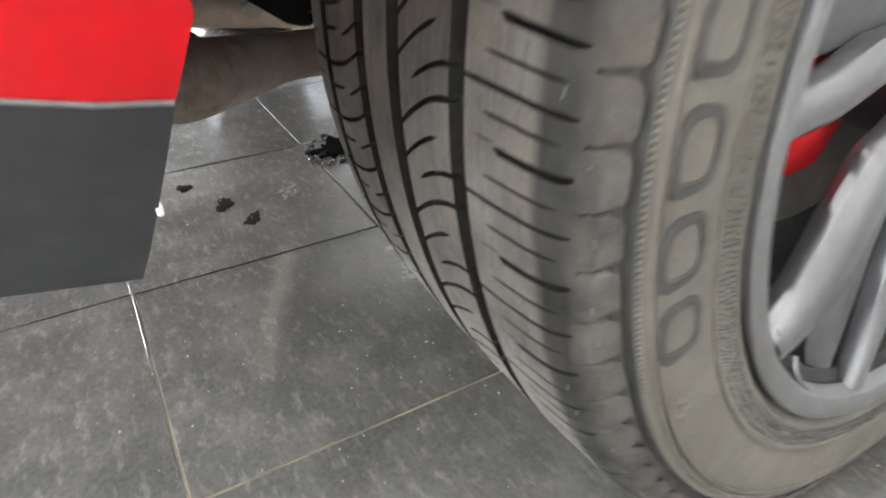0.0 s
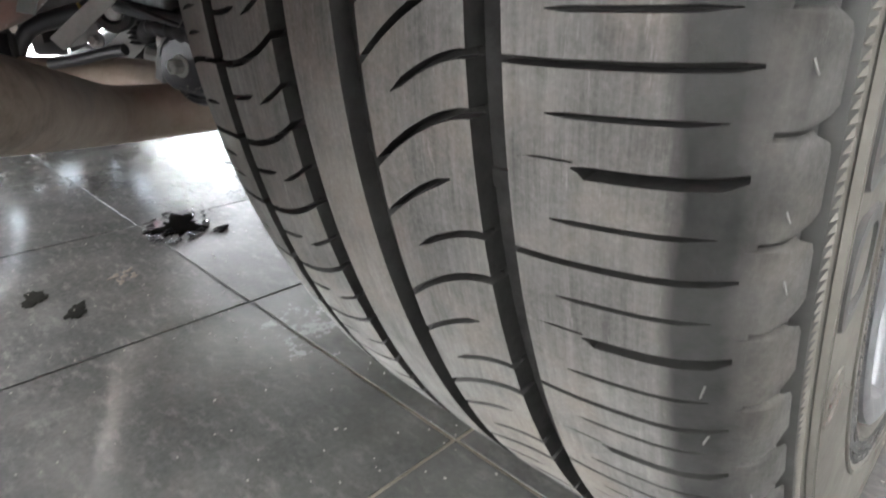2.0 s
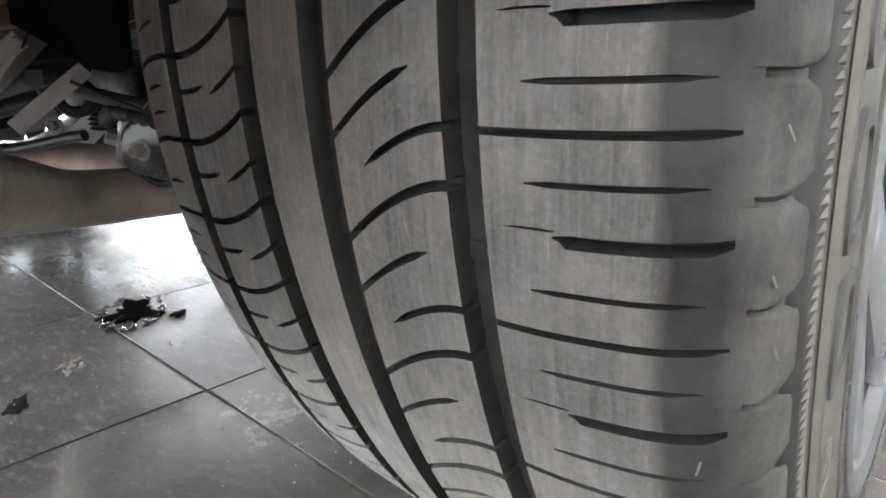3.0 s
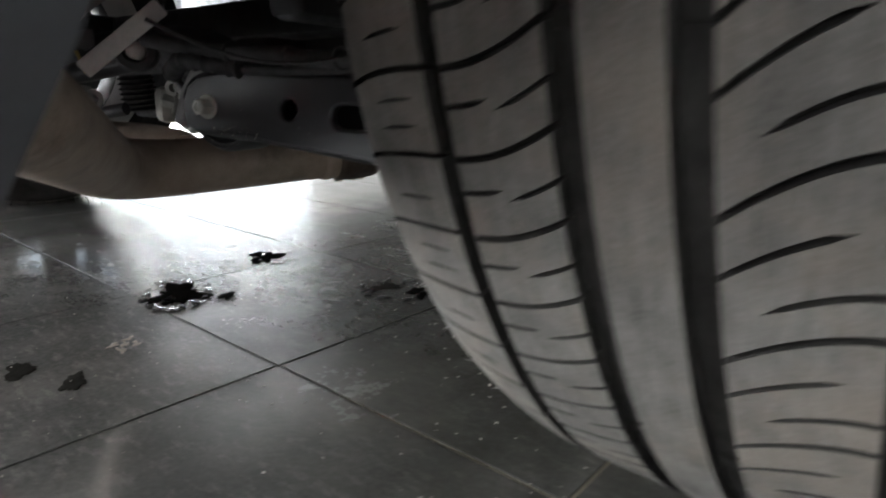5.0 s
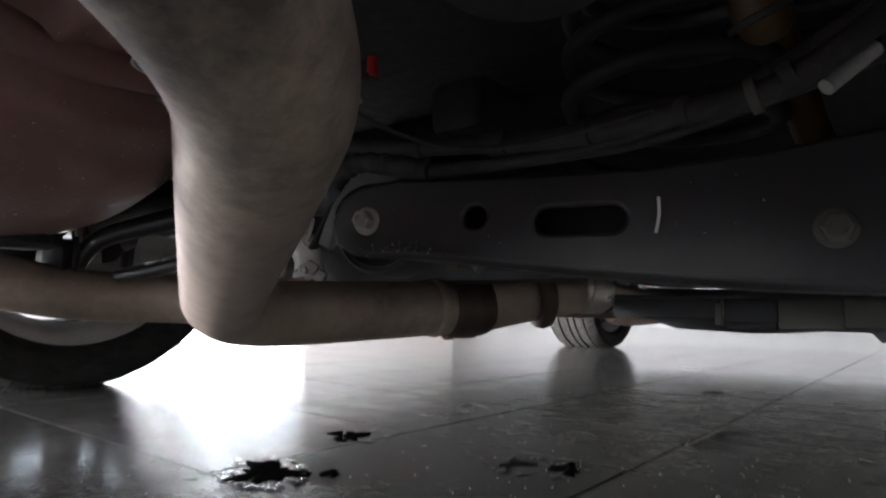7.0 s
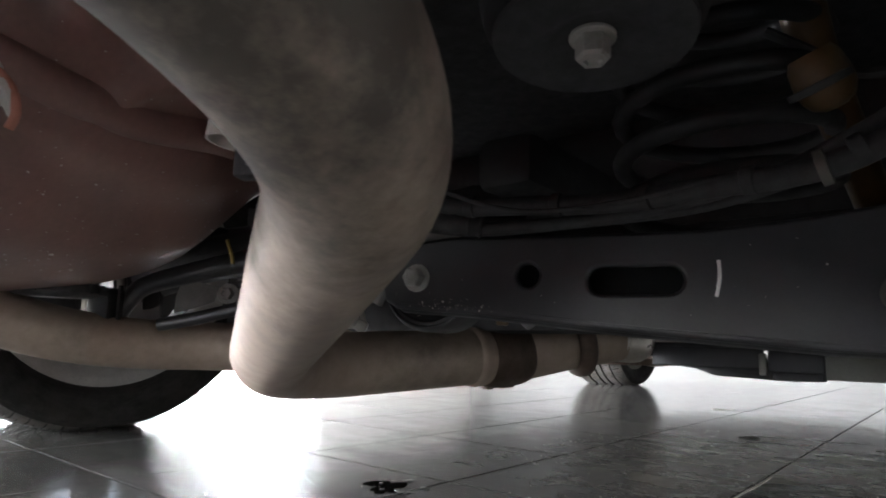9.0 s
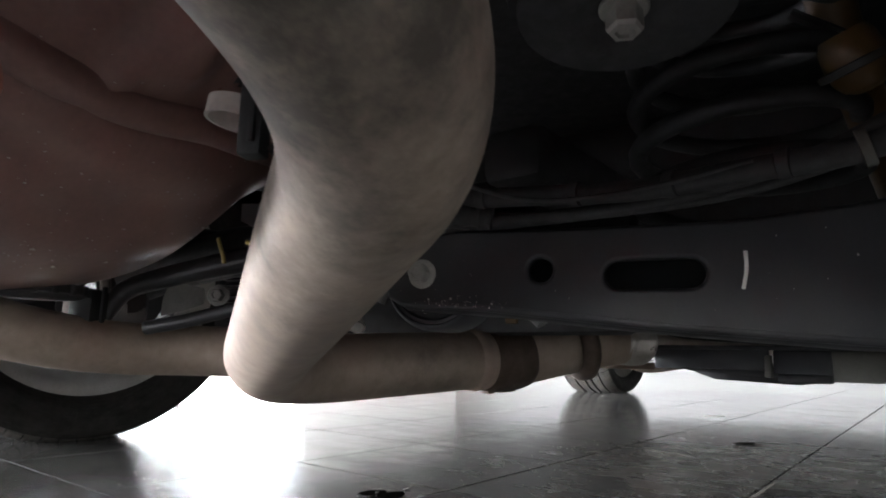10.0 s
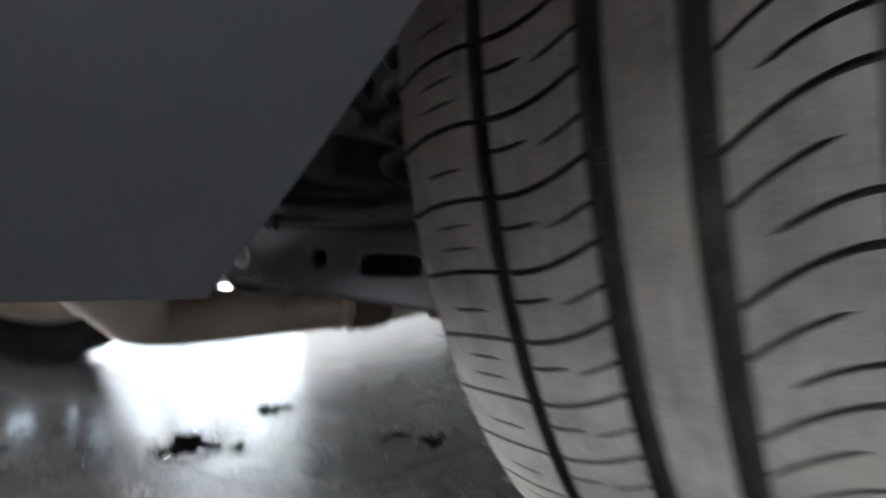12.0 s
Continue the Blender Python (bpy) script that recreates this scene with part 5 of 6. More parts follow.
sweep(bm, glide([(-0.515, -0.195, 0.262), (-0.485, -0.200, 0.272), (-0.455, -0.192, 0.270), (-0.43, -0.18, 0.266)]), [0.0075 + 0.0015 * (k % 3 == 0) for k in range(25)], 14)
part("cable_boot", bm, BLACK_RUBBER, car, "ribbed black cable boot")
# damper
bm = bmesh.new()
sweep(bm, [(-0.232, -0.125, 0.45), (-0.222, -0.095, 0.370), (-0.205, -0.035, 0.300), (-0.195, 0.0, 0.26)], [0.014, 0.014, 0.0125, 0.0125], 24)
damper = part("damper", bm, YELLOW, car, "amber painted damper rod")
bm = bmesh.new()
sweep(bm, glide([(-0.245, -0.125, 0.385), (-0.215, -0.118, 0.362), (-0.195, -0.12, 0.345), (-0.165, -0.14, 0.335)]), 0.0035, 8)
part("wire", bm, BLACK_RUBBER, damper)
bm = bmesh.new()
mm = Matrix.Translation((-0.213, -0.139, 0.336)) @ frame_to((0.35, 0.45, -1))
lathe(bm, [(0.012, -0.020), (0.0150, -0.014), (0.0162, -0.003), (0.0152, 0.006), (0.0118, 0.012), (0.0060, 0.0155), (0.0, 0.016)], 32, m=mm)
part("bump_stop", bm, YELLOW, damper, "rounded amber bump stop")
bm = bmesh.new()
lathe(bm, [(0.0150, -0.003), (0.0178, -0.0025), (0.0178, 0.0015), (0.0150, 0.002)], 32, close=True, m=mm @ Matrix.Translation((0, 0, -0.004)))
part("stop_ring", bm, BLACK_RUBBER, damper)
bm = bmesh.new()
sweep(bm, [(-0.180, -0.180, 0.273), (-0.160, -0.164, 0.294)], 0.0042, 12)
part("stud", bm, BOLT, car, "threaded zinc stud")
# plugs and clips by the exhaust
bm = bmesh.new()
a, b = Vector((-0.4835, -0.2835, 0.2600)), Vector((-0.4528, -0.2324, 0.3108))
e1 = (b - a).normalized()
e2 = e1.cross(Vector((-0.83, 0.54, 0.10))).normalized()
turn = Matrix((e1, e2, e1.cross(e2))).transposed()
box(bm, (a + b) / 2, ((b - a).length, 0.0140, 0.004), turn, 0.0012)
box(bm, (a + b) / 2 - turn.col[2] * 0.001 + e2 * 0.004, ((b - a).length * 0.97, 0.003, 0.005), turn, 0.0008)
part("clip_bar", bm, CLIP, car, "grey metal bracket bar")
bm = bmesh.new()
line = glide([(-0.4634, -0.2744, 0.3330), (-0.4700, -0.2840, 0.3225), (-0.4740, -0.2980, 0.2995), (-0.4745, -0.3030, 0.2860)], 6)
rows = []
for k, q in enumerate(line):
    w = 0.0075 - 0.0015 * k / len(line)
    e1 = (line[min(k + 1, len(line) - 1)] - line[max(k - 1, 0)]).normalized()
    e2 = e1.cross(Vector((-0.83, 0.54, 0.10))).normalized()
    rows.append([q + e2 * u + Vector((0.003, -0.003, 0)) * e for u, e in ((-w, 0.0), (-w * 0.2, 0.0), (0.0, 1.0), (w * 0.2, 0.0), (w, 0.0))])
grid(bm, rows)
thicken(bm, 0.003)
part("bracket_strap", bm, CLIP, car, "bent grey metal strap with a ridge", smooth=50)
# black lower corner of the liner behind the wheel
bm = bmesh.new()
f = bm.faces.new([bm.verts.new(q) for q in ((-0.2134, -0.3531, 0.3319), (-0.2043, -0.3253, 0.3129), (-0.2006, -0.3162, 0.3107), (-0.1983, -0.3107, 0.3111), (-0.1963, -0.3061, 0.3150), (-0.1963, -0.3061, 0.385), (-0.2134, -0.3531, 0.385))])
bmesh.ops.solidify(bm, geom=[f], thickness=0.005)
part("liner_corner", bm, FELT, car, "speckled black liner corner")
for c, w in (((-0.462, -0.216, 0.334), 1.0), ((-0.4534, -0.2666, 0.3518), 0.5)):
    c = Vector(c)
    bm = bmesh.new()
    box(bm, c, (0.018 * w, 0.011, 0.012 * w), Matrix.Rotation(0.5, 3, "Z"), 0.002)
    plug = part("plug", bm, BLACK_RUBBER, car, "black plug with a red lock")
    bm = bmesh.new()
    box(bm, c + Vector((0.0095, -0.002, 0.001)) * w, (0.0065 * w, 0.0125, 0.013 * w), Matrix.Rotation(0.5, 3, "Z"), 0.0015)
    part("plug_lock", bm, RED_CLIP, plug, "red plug lock")
    bm = bmesh.new()
    sweep(bm, glide([c + Vector((-0.006, 0, -0.006)), c + Vector((-0.010, -0.004, -0.018)), c + Vector((0.004, -0.012, -0.026))]), 0.0012, 6)
    part("wire", bm, BLACK_RUBBER, plug)
bm = bmesh.new()
mm = Matrix.Translation((-0.467, -0.362, 0.291)) @ frame_to((0.1, 0.1, 1))
lathe(bm, [(0.0150, -0.0050), (0.0165, -0.0050), (0.0165, 0.0050), (0.0150, 0.0050)], 40, close=True, m=mm)
part("strap_ring", bm, SEALER, car, "pale plastic strap ring")
bm = bmesh.new()
box(bm, (-0.438, -0.372, 0.287), (0.012, 0.012, 0.055), Matrix.Rotation(0.5, 3, "Z"), 0.002)
box(bm, (-0.433, -0.377, 0.285), (0.003, 0.004, 0.040), Matrix.Rotation(0.5, 3, "Z"), 0.0008)
part("strap_holder", bm, PLASTIC, car, "grey plastic strap holder")
bm = bmesh.new()
sweep(bm, glide([(-0.433, -0.365, 0.268), (-0.428, -0.350, 0.255), (-0.425, -0.33, 0.240), (-0.43, -0.31, 0.222)]), 0.0045, 10)
part("hanger_rubber", bm, BLACK_RUBBER, car, "black rubber exhaust hanger")
bm = bmesh.new()
grid(bm, [[Vector((-0.556 + 0.030 * u + 0.004 * math.sin(5 * v), -0.462 + 0.012 * v, 0.318 - 0.020 * v - 0.010 * u * u + 0.004 * math.sin(4 * u + 2 * v))) for u in [i / 8 for i in range(9)]] for v in [j / 6 for j in range(7)]])
thicken(bm, 0.003)
tab = part("tab", bm, CLIP, car, "torn pale sealer tab with an orange edge")
bm = bmesh.new()
sweep(bm, glide([(-0.527, -0.461, 0.309), (-0.523, -0.455, 0.300), (-0.527, -0.451, 0.290), (-0.531, -0.452, 0.282)]), [0.0024] * 25, 8)
part("tab_edge", bm, ORANGE, tab, "orange edge of the tab")


# ---- spare wheel well ----
def along(line, v):
    """Where a crease in the pressing lies, as x over y."""
    for (a, p), (b, q) in zip(line, line[1:]):
        if v <= b:
            return p + (q - p) * max(0.0, (v - a) / (b - a))
    return line[-1][1]


LEDGE = ((-0.93, -0.560), (-0.444, -0.605), (-0.399, -0.622), (-0.347, -0.639), (-0.262, -0.663), (-0.138, -0.730), (0.0, -0.80))
LOWER = ((-0.93, -0.640), (-0.420, -0.669), (-0.392, -0.675), (-0.357, -0.694), (-0.317, -0.716), (-0.275, -0.723), (-0.15, -0.78))


def well(x, y):
    """The height of the dull red pressing at a place."""
    u, v = (x + 1.02) / 0.56, (y + 0.60) / 0.60
    r = (abs(u) ** 2.6 + abs(v) ** 2.6) ** (1 / 2.6)
    depth = 0.5 - 0.5 * math.tanh((r - 0.86) * 4.2)
    z = 0.475 - 0.224 * depth
    inside = max(0.0, min(1.0, (-0.14 - y) / 0.08))
    z += 0.020 * math.tanh((x - along(LEDGE, y)) / 0.014) * inside
    z += 0.014 * math.tanh((x - along(LOWER, y)) / 0.016) * inside
    # two creases that run together into a point
    e1 = (y + 0.315) - (x + 0.566) * (0.062 / 0.052)
    e2 = (x + 0.570) - (y + 0.458) * (-0.024 / 0.102)
    fade = max(0.0, min(1.0, (x + 0.635) / 0.03))
    z -= 0.013 * math.tanh(e1 / 0.010) * fade * max(0.0, min(1.0, (-0.29 - y) / 0.02) if y > -0.31 else 1.0)
    z += 0.012 * math.tanh(e2 / 0.010) * fade * max(0.0, min(1.0, (-0.345 - y) / 0.02))
    return z


bm = bmesh.new()
for lift in (0.0, 0.004):
    grid(bm, [[Vector((x, y, well(x, y) + lift)) for x in [-1.42 + 0.52 * i / 40 for i in range(40)] + [-0.90 + 0.365 * i / 100 for i in range(101)]] for y in [-0.93 + 0.33 * j / 40 for j in range(40)] + [-0.60 + 0.57 * j / 130 for j in range(131)]])
bmesh.ops.delete(bm, geom=[f for f in bm.faces if f.calc_center_median().y > -0.27 and f.calc_center_median().x > along(LEDGE, f.calc_center_median().y) + 0.035], context="FACES")
pan = part("spare_wheel_well", bm, PRIMER, car, "dull red painted spare wheel well", smooth=80)
bm = bmesh.new()
mm = Matrix.Translation((-0.945, -0.282, 0.236)) @ frame_to((0, 0, -1))
lathe(bm, [(0.0, 0.0), (0.046, 0.0), (0.048, 0.003), (0.048, 0.010), (0.040, 0.014), (0.0, 0.014)], 32, m=mm)
for k in range(16):
    a = 2 * math.pi * k / 16
    box(bm, (-0.945 + 0.048 * math.cos(a), -0.282 + 0.048 * math.sin(a), 0.230), (0.006, 0.006, 0.011), Matrix.Rotation(a, 3, "Z"), 0.001)
part("drain_cap", bm, BLACK_RUBBER, pan, "black plastic drain cap")
# low rib laid on the ledge crease to imitate its lit edge
for pts, r in (([(along(LEDGE, y), y) for y in (-0.52, -0.46, -0.40, -0.34, -0.27, -0.20, -0.16)], 0.016),):
    bm = bmesh.new()
    sweep(bm, glide([(x, y, well(x, y) + r - 0.0008) for x, y in pts], 10), r, 24)
    part("pressed_rib", bm, PRIMER, pan, smooth=80)
# crumbs of dried dirt stuck to the pressing
rnd = random.Random(17)
bm = bmesh.new()
for k in range(260):
    x, y = rnd.uniform(-0.78, -0.56), rnd.uniform(-0.50, -0.20)
    if x > along(LEDGE, y) + 0.03:
        continue
    w = rnd.uniform(0.0004, 0.0011) * (2.2 if rnd.random() < 0.08 else 1.0)
    box(bm, (x, y, well(x, y) - 0.0003), (w * rnd.uniform(0.8, 1.8), w, w * 0.6), Matrix.Rotation(rnd.uniform(0, 3), 3, "Z"))
part("dried_dirt", bm, SEALER, pan, "crumbs of dried dirt", smooth=0)["kind"] = "stuff"
# sleeve, arms and wires seen past the well
bm = bmesh.new()
c0, c1 = Vector((-0.9464, -0.0222, 0.2143)), Vector((-0.9434, -0.0324, 0.2975))
sweep(bm, [c0 + (c1 - c0) * k / 33 for k in range(34)], [0.0224 + 0.0051 * (k % 3 == 1) for k in range(34)], 22)
part("bellows", bm, BLACK_RUBBER, car, "ribbed black bellows")
bm = bmesh.new()
rows = [[Vector((-0.9325, -0.1427, 0.2519)), Vector((-0.922, -0.125, 0.2515)), Vector((-0.9122, -0.1072, 0.2479))], [Vector((-0.938, -0.146, 0.232)), Vector((-0.924, -0.124, 0.236)), Vector((-0.911, -0.105, 0.236))], [Vector((-0.9381, -0.1469, 0.211)), Vector((-0.925, -0.126, 0.218)), Vector((-0.9134, -0.1062, 0.2275))]]
grid(bm, rows)
thicken(bm, 0.004)
part("shield_plate", bm, DUSTY_STEEL, car, "dull grey shield plate")
bm = bmesh.new()
sweep(bm, glide([(-0.905, -0.180, 0.1945), (-0.86, -0.158, 0.203), (-0.815, -0.132, 0.2155), (-0.7886, -0.1171, 0.2209)], 6), 0.0080, 14)
part("link_rod", bm, BLACK_STEEL, car, "dark grey link rod")
hex_bolt("bolt", (-0.8272, -0.1393, 0.2322), (0.6, -0.75, 0.0), 0.0075, 0.0125, car, DUSTY_STEEL, tall=0.010)
bm = bmesh.new()
sweep(bm, glide([(-0.957, -0.207, 0.205), (-0.954, -0.197, 0.226), (-0.9435, -0.183, 0.243), (-0.9044, -0.1555, 0.2575), (-0.865, -0.134, 0.267), (-0.828, -0.113, 0.2757), (-0.77, -0.09, 0.288)], 8), [0.010 + 0.006 * k / 48 for k in range(49)], 16)
part("subframe_bar", bm, BLACK_STEEL, car, "curved black subframe bar")
bm = bmesh.new()
box(bm, (-0.951, -0.226, 0.2165), (0.030, 0.030, 0.040), Matrix.Rotation(0.5, 3, "Z"), 0.005)
box(bm, (-0.935, -0.217, 0.218), (0.004, 0.006, 0.044), Matrix.Rotation(0.5, 3, "Z"), 0.0015)
part("mount_block", bm, SPRING, car, "black mounting block")
bm = bmesh.new()
box(bm, (-0.968, -0.238, 0.217), (0.014, 0.010, 0.026), Matrix.Rotation(0.6, 3, "Z"), 0.002)
box(bm, (-0.962, -0.234, 0.208), (0.010, 0.012, 0.007), Matrix.Rotation(0.6, 3, "Z"), 0.002)
part("clip", bm, ALLOY, car, "bright metal clip beside the drain cap")
bm = bmesh.new()
grid(bm, [[Vector((-0.695 + 0.020 * u, -0.205 + 0.012 * u, 0.307 - 0.022 * v * (1 - 0.5 * abs(u - 0.5)))) for u in (0.0, 0.25, 0.5, 0.75, 1.0)] for v in (0.0, 0.5, 0.85, 1.0)])
thicken(bm, 0.002)
part("sheet_tab", bm, BLACK_STEEL, car, "grey metal tab")
for pts in ([(-0.792, -0.168, 0.290), (-0.7898, -0.1662, 0.2818), (-0.788, -0.1630, 0.272), (-0.7880, -0.1611, 0.2634)], [(-0.7256, -0.1786, 0.2784), (-0.7215, -0.172, 0.2775), (-0.716, -0.165, 0.2790), (-0.712, -0.1608, 0.2816)]):
    bm = bmesh.new()
    sweep(bm, glide(pts), 0.0022, 8)
    part("wire", bm, YELLOW_WIRE, car, "short yellow wire")

# under trays and sills
bm = bmesh.new()
rows = []
for y, z in ((0.306, 0.160), (0.33, 0.154), (0.42, 0.149), (0.46, 0.140), (0.80, 0.137), (1.3, 0.135), (1.8, 0.138), (2.2, 0.145)):
    rows.append([Vector((x, y, z + e)) for x, e in ((-0.50, 0.030), (-0.475, 0.012), (-0.45, 0.004), (-0.34, 0.0), (-0.33, 0.006), (-0.20, 0.006), (-0.19, -0.006), (-0.11, -0.006), (-0.095, 0.006), (-0.06, 0.03))])
grid(bm, rows)
thicken(bm, 0.004)
tray = part("under_tray", bm, PLASTIC, car, "black plastic under tray", smooth=50)
# its upturned front edge: stepped wall, rib, dark pocket and paler end pieces
for nm, x0, x1, z0, z1, y, deep, mt, lab in (("front_wall", -0.486, -0.347, 0.1600, 0.1895, 0.300, 0.006, PLASTIC, ""), ("wall_rim", -0.486, -0.216, 0.1850, 0.1905, 0.296, 0.010, PLASTIC, ""),
                                         ("rib", -0.352, -0.344, 0.1520, 0.1790, 0.294, 0.012, GREY_PLASTIC, "pale moulded rib"), ("front_wall", -0.3435, -0.283, 0.1570, 0.1850, 0.302, 0.006, PLASTIC, ""),
                                         ("pocket", -0.340, -0.285, 0.1470, 0.1575, 0.304, 0.030, SPRING, "dark moulded pocket"), ("end_wall", -0.2825, -0.2165, 0.1500, 0.1845, 0.299, 0.006, GREY_PLASTIC, "paler olive grey end wall"),
                                         ("end_block", -0.2155, -0.130, 0.1530, 0.1860, 0.292, 0.020, GREY_PLASTIC, "paler moulded block")):
    bm = bmesh.new()
    box(bm, ((x0 + x1) / 2, y + deep / 2, (z0 + z1) / 2), (x1 - x0, deep, z1 - z0), None, 0.0022)
    part(nm, bm, mt, tray, lab)
bm = bmesh.new()
box(bm, (-0.25, 0.345, 0.235), (0.42, 0.02, 0.06), None, 0.006)
box(bm, (-0.15, 0.34, 0.28), (0.30, 0.14, 0.05), None, 0.01)
part("sill_end", bm, SPRING, car, "black sill end")
bm = bmesh.new()
grid(bm, [[Vector((2 * MID - x, y, 0.17)) for x in (-0.50, -0.40, -0.2, -0.06)] for y in (0.30, 0.8, 1.4, 2.2)])
thicken(bm, 0.004)
part("under_tray", bm, PLASTIC, car, "black plastic under tray on the far side", smooth=50)
bm = bmesh.new()
sweep(bm, glide([(-0.76, 0.95, 0.160), (-0.80, 1.2, 0.150), (-0.9, 1.9, 0.16)]), 0.014, 14)
part("brake_line_cover", bm, PIPE, car, "pale metal tube under the floor")
# knuckle behind the wheel
for flip in (False, True):
    bm = bmesh.new()
    c = flipped((-0.135, 0, CZ), flip)
    box(bm, c, (0.05, 0.16, 0.22), None, 0.02)
    box(bm, c + Vector((0.04 * (1 if not flip else -1), 0, 0)), (0.06, 0.09, 0.09), None, 0.015)
    part("knuckle", bm, SPRING, car, "black wheel carrier")
    bm = bmesh.new()
    lathe(bm, [(0.05, -0.01), (0.165, -0.01), (0.168, 0.0), (0.05, 0.0)], 48, m=Matrix.Translation(flipped((-0.075, 0, CZ), flip)))
    part("splash_shield", bm, BLACK_STEEL, car, "black brake splash shield")

# white paint chip on the bumper edge
bm = bmesh.new()
box(bm, (-0.0143, -0.4478, 0.2917), (0.0016, 0.003, 0.0062), Matrix.Rotation(-0.7, 3, "Y"), 0.0012)
part("paint_chip", bm, WHITE_MARK, car, "white torn paint chip")


# ---- spills and grit on the tiles ----
def blob(rnd, cx, cy, r, n=26, rough=0.35, stretch=(1, 1), turn=0.0):
    out = []
    ph = [rnd.uniform(0, 6.3) for _ in range(6)]
    for k in range(n):
        a = 2 * math.pi * k / n
        q = r * (1 + rough * (0.5 * math.sin(3 * a + ph[0]) + 0.35 * math.sin(5 * a + ph[1]) + 0.3 * math.sin(8 * a + ph[2]) + rnd.uniform(-0.3, 0.3)))
        q = max(q, 0.4 * r)
        x, y = q * math.cos(a) * stretch[0], q * math.sin(a) * stretch[1]
        out.append((cx + x * math.cos(turn) - y * math.sin(turn), cy + x * math.sin(turn) + y * math.cos(turn)))
    return out


def puddle(name, loops, mat, label, high=0.0009, kind="", centre=None):
    """A spill: each loop domed a little above the tiles."""
    bm = bmesh.new()
    for loop in loops:
        c = Vector((sum(p[0] for p in loop) / len(loop), sum(p[1] for p in loop) / len(loop), 0)) if centre is None else Vector((*centre, 0))
        rings = []
        for k, h in ((1.0, 0.0001), (0.94, 0.6 * high), (0.82, high), (0.4, high)):
            rings.append([bm.verts.new((c.x + (x - c.x) * k, c.y + (y - c.y) * k, h)) for x, y in loop])
        for a, b in zip(rings, rings[1:]):
            for i in range(len(loop)):
                bm.faces.new((a[i], a[(i + 1) % len(loop)], b[(i + 1) % len(loop)], b[i]))
        top = bm.verts.new((c.x, c.y, high))
        for i in range(len(loop)):
            bm.faces.new((rings[-1][i], rings[-1][(i + 1) % len(loop)], top))
    return tagged(part(name, bm, mat, smooth=60), label, "stain", "spills under the car" if kind == "" else "", kind)


OIL = worn("fresh_black_oil", (0.008, 0.0075, 0.007), (0.004, 0.004, 0.004), 0.6, 60, 300, bump=0.1, spec=0.0)
WATER = material("clear_water", (0.05, 0.05, 0.05), 0.02)
DRIED = worn("dried_black_spot", (0.030, 0.029, 0.026), (0.013, 0.013, 0.012), 0.85, 120, 500, bump=0.3, spec=0.0)
rnd = random.Random(21)


def splash(rnd, cx, cy, wide, deep, turn, n):
    """Small drops round the edge of a spill."""
    out = []
    for k in range(n):
        a = 2 * math.pi * (k + rnd.uniform(-0.4, 0.4)) / n
        q = rnd.uniform(0.85, 1.15)
        u, v = 0.5 * deep * q * math.cos(a), 0.5 * wide * q * math.sin(a)
        out.append(blob(rnd, cx + u * math.cos(turn) - v * math.sin(turn), cy + u * math.sin(turn) + v * math.cos(turn), rnd.uniform(0.0022, 0.0066), 14, 0.6, (rnd.uniform(1.0, 2.4), 0.8), turn + rnd.uniform(-0.5, 0.5)))
    return out


puddle("oil_spill", [blob(rnd, -0.666, -0.132, 0.033, 64, 0.5, (1.35, 0.85), 2.51)], OIL, "wet black oil spill on the tiles", 0.0007, centre=(-0.666, -0.132))
puddle("water_spill", splash(rnd, -0.666, -0.132, 0.076, 0.118, 2.51, 20) + [blob(rnd, -0.652, -0.152, 0.009, 18, 0.5, (1.4, 0.9), 2.3)], WATER, "clear water drops beside the oil", 0.0007, "stuff")
puddle("oil_spill", [blob(rnd, -0.739, 0.048, 0.025, 44, 0.5, (1.35, 0.85), 2.39)], OIL, "small black oil spill on the tiles", 0.0005)
puddle("water_spill", splash(rnd, -0.725, 0.062, 0.060, 0.080, 2.39, 7), WATER, "clear water drops beside a small oil spill", 0.0006, "stuff")
puddle("oil_spill", [blob(rnd, -0.451, 0.083, 0.017, 34, 0.5, (1.35, 0.9), 2.07)], OIL, "small black oil spill on the tiles", 0.0005)
puddle("oil_spill", [blob(rnd, -0.500, 0.066, 0.015, 28, 0.6, (1.5, 0.8), 1.2)], DRIED, "half-dried oil smear on the tiles", 0.0004)
puddle("water_spill", splash(rnd, -0.482, 0.070, 0.085, 0.075, 2.1, 18), WATER, "fine water drops round an oil smear", 0.0005, "stuff")
puddle("water_spill", [blob(rnd, -0.615, -0.095, 0.010, 18, 0.5, (1.4, 0.9), 2.4)], OIL, "single dark drop on the tiles", 0.0009)
puddle("dried_spot", [blob(rnd, -0.504, -0.312, 0.0125, 34, 0.28, (1.5, 0.72), 2.62)], DRIED, "dried black spot on the tiles", 0.0003)
puddle("dried_spot", [blob(rnd, -0.562, -0.335, 0.0150, 34, 0.3, (1.3, 0.75), 2.72)], DRIED, "dried black spot on the tiles", 0.0003)
puddle("dried_spot", [blob(rnd, -0.640, -0.372, 0.0120, 28, 0.3)], DRIED, "faint dried spot on the tiles", 0.0003)
RUSTY = worn("dried_brown_stain", (0.16, 0.12, 0.09), (0.08, 0.065, 0.05), 0.6, 150, 600, bump=0.2)
puddle("dried_spot", [blob(rnd, -0.555 + 0.006 * k, -0.246 + 0.010 * math.sin(2.1 * k), 0.0045, 16, 0.6, (1.8, 0.8), 2.5 + 0.3 * k) for k in range(-2, 3)], RUSTY, "brown dried stain on the tiles", 0.0003, "stuff")
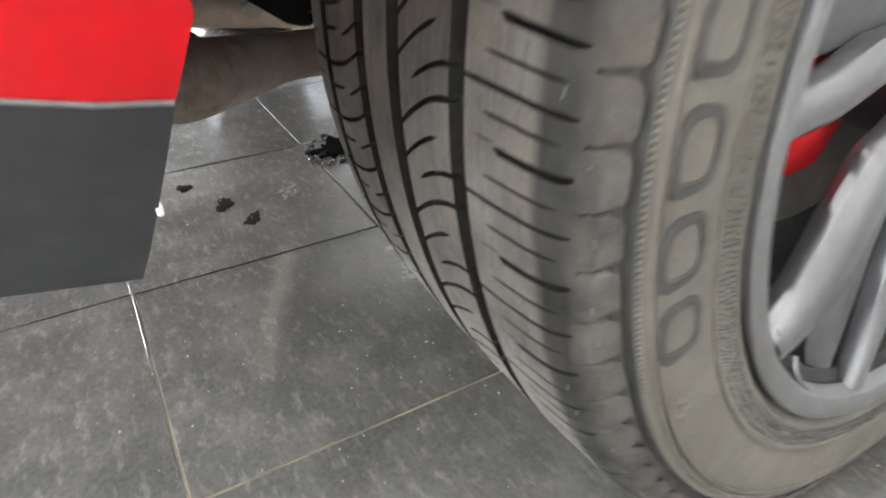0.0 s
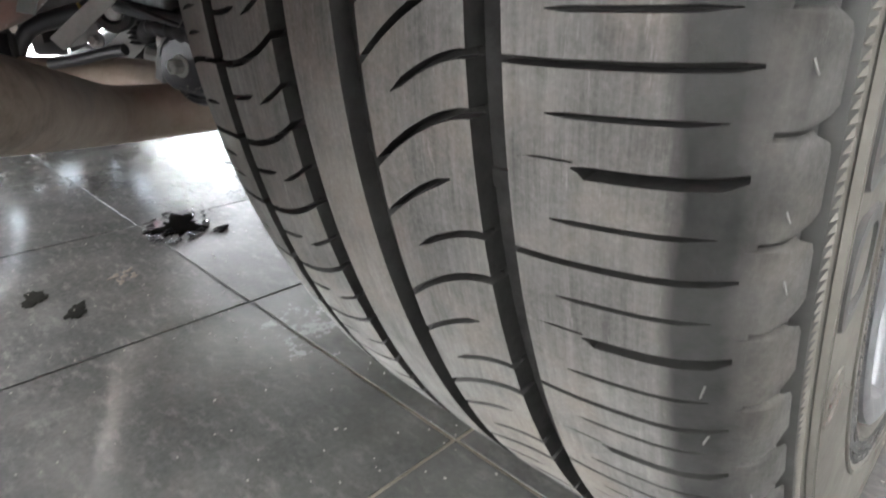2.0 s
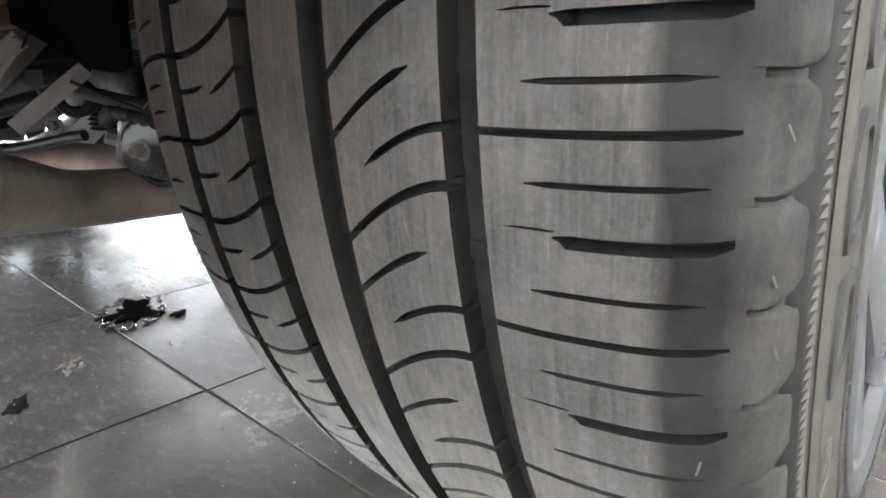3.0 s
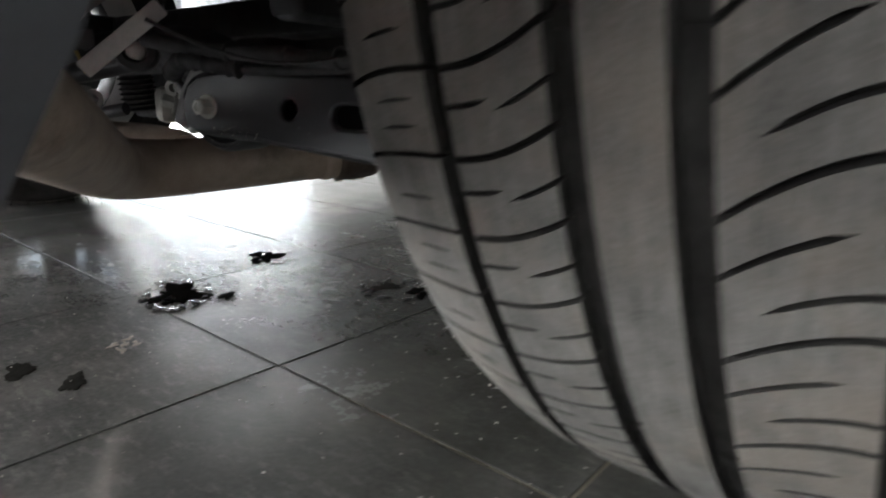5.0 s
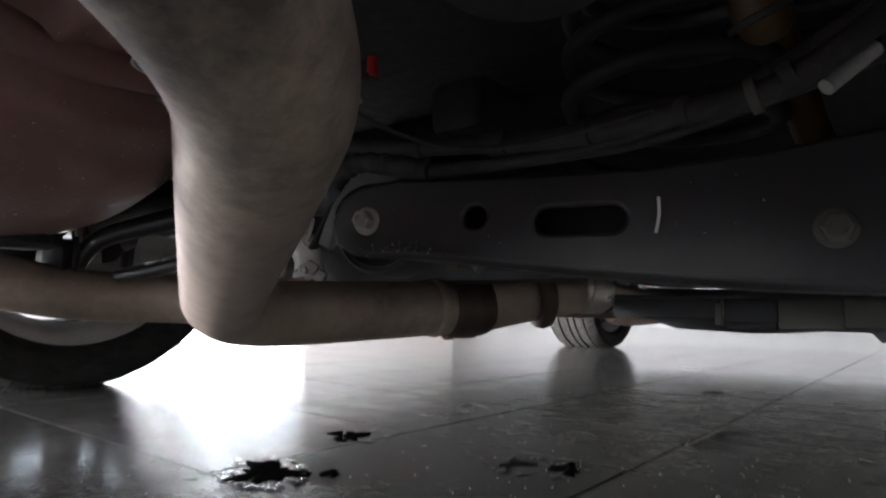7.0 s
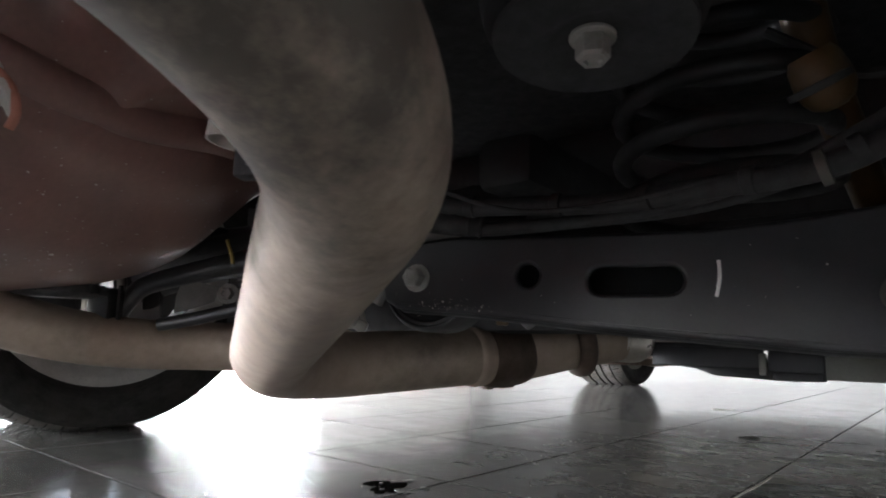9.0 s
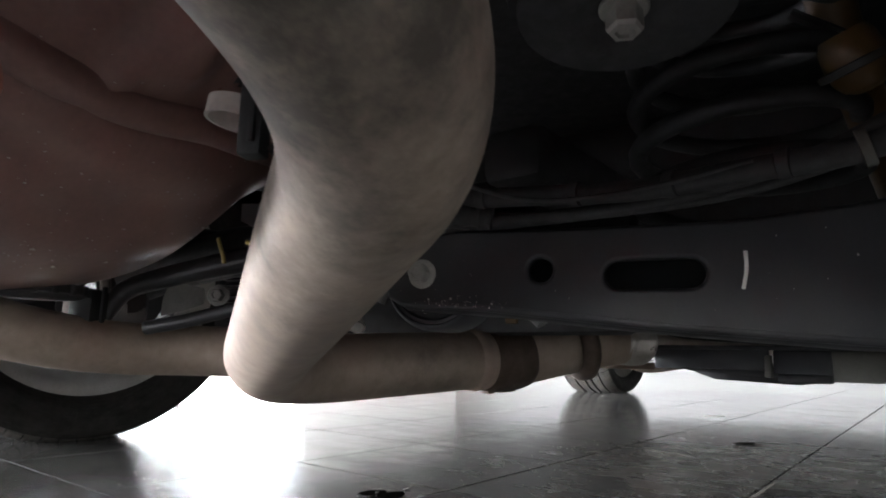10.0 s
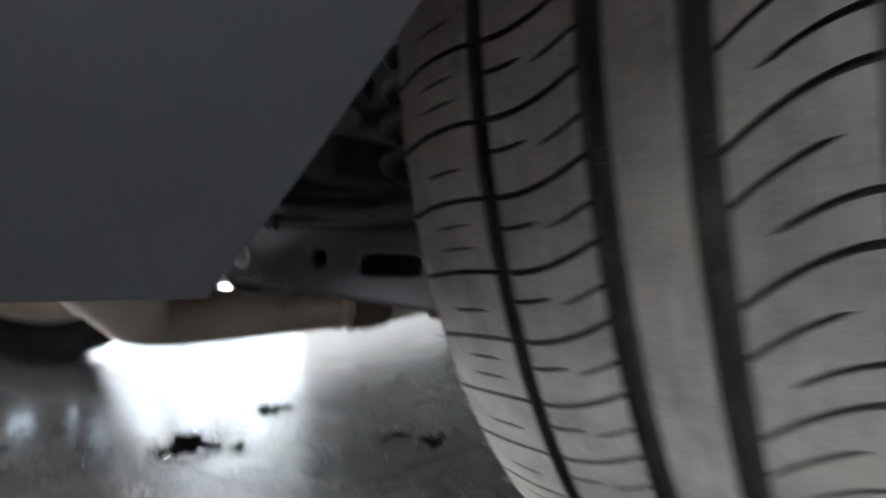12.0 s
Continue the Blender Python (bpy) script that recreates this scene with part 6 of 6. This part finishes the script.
GRIT = worn("pale_grit", (0.34, 0.32, 0.28), (0.18, 0.17, 0.15), 0.8, 200, 900, bump=0.2)
bm = bmesh.new()
for k in range(900):
    x, y = rnd.uniform(-1.1, 0.15), rnd.uniform(-0.55, 0.75)
    s = rnd.uniform(0.0004, 0.0013) * (1.6 if rnd.random() < 0.06 else 1)
    box(bm, (x, y, s * 0.3), (s * rnd.uniform(0.8, 1.8), s, s * 0.7), Matrix.Rotation(rnd.uniform(0, 3), 3, "Z"))
for k in range(110):
    x, y, s = rnd.uniform(-0.48, -0.08), rnd.uniform(-0.36, 0.30), rnd.uniform(0.0006, 0.0014)
    box(bm, (x, y, s * 0.3), (s * rnd.uniform(0.8, 1.7), s, s * 0.7), Matrix.Rotation(rnd.uniform(0, 3), 3, "Z"))
tagged(part("grit", bm, GRIT, smooth=0), "pale grit scattered over the tiles", "grit", kind="stuff")

# a pale stick and chips lying under the car
bm = bmesh.new()
sweep(bm, glide([(-0.3900, 0.300, 0.0013), (-0.3878, 0.355, 0.0016), (-0.3856, 0.420, 0.0013), (-0.3850, 0.484, 0.0014)], 5), 0.0012, 8)
tagged(part("stick", bm, GRIT), "thin pale stick lying on the tiles", "stick")
bm = bmesh.new()
grid(bm, [[Vector((-0.5367 + 0.030 * u + 0.006 * v, 0.9141 + 0.044 * u - 0.010 * v, 0.0012 + 0.004 * u * (1 - u) + 0.0015 * v)) for u in [i / 8 for i in range(9)]] for v in (-0.5, 0.0, 0.6, 1.0)])
thicken(bm, 0.0012)
tagged(part("chip", bm, DRIED), "curled dark plastic chip on the tiles", "debris")
puddle("paper_flake", [blob(rnd, -0.744, 1.568, 0.018, 20, 0.4, (1.7, 0.8), 0.6)], SEALER, "pale paper flake on the tiles", 0.0012)

# ---- floor tiles ----
def tile_mesh(w):
    bm = bmesh.new()
    box(bm, (0, 0, -0.003), (w, w, 0.006))
    bmesh.ops.bevel(bm, geom=[e for e in bm.edges if all(v.co.z > -0.001 for v in e.verts)], offset=0.0004, segments=1, affect="EDGES")
    me = bpy.data.meshes.new("tile")
    bm.to_mesh(me)
    bm.free()
    me.materials.append(TILE)
    return me


PITCH, JOINT = 0.30, 0.0032
TX, TY = -0.1020, -0.1765
TURN = 0.010                     # the tiles lie a little askew to the car
one_tile = tile_mesh(PITCH - JOINT)
rest_v, rest_f = [], []
for i in range(-27, 21):
    for j in range(-23, 35):
        x, y = TX + (i + 0.5) * PITCH, TY + (j + 0.5) * PITCH
        x, y = x + 1.4 * TURN * (y - TY), y - 0.5 * TURN * (x - TX)
        if not (WEST < x < EAST and SOUTH < y < NORTH):
            continue
        if -2.6 < x < 0.8 and -0.8 < y < 1.9:
            t = new("tile", one_tile)
            t.location = (x, y, 0)
            t.rotation_euler = (0, 0, -TURN)
            t.parent = floor
        else:
            h = (PITCH - JOINT) / 2
            b = len(rest_v)
            rest_v += [(x - h, y - h, -0.0004), (x + h, y - h, -0.0004), (x + h, y + h, -0.0004), (x - h, y + h, -0.0004),
                       (x - h + 0.001, y - h + 0.001, 0), (x + h - 0.001, y - h + 0.001, 0), (x + h - 0.001, y + h - 0.001, 0), (x - h + 0.001, y + h - 0.001, 0)]
            rest_f += [(b + 4, b + 5, b + 6, b + 7)] + [(b + k, b + (k + 1) % 4, b + 4 + (k + 1) % 4, b + 4 + k) for k in range(4)]
me = bpy.data.meshes.new("tile")
me.from_pydata(rest_v, [], rest_f)
me.materials.append(TILE)
far = new("far_tiles", me)
far.parent = floor
tagged(far, kind="stuff")
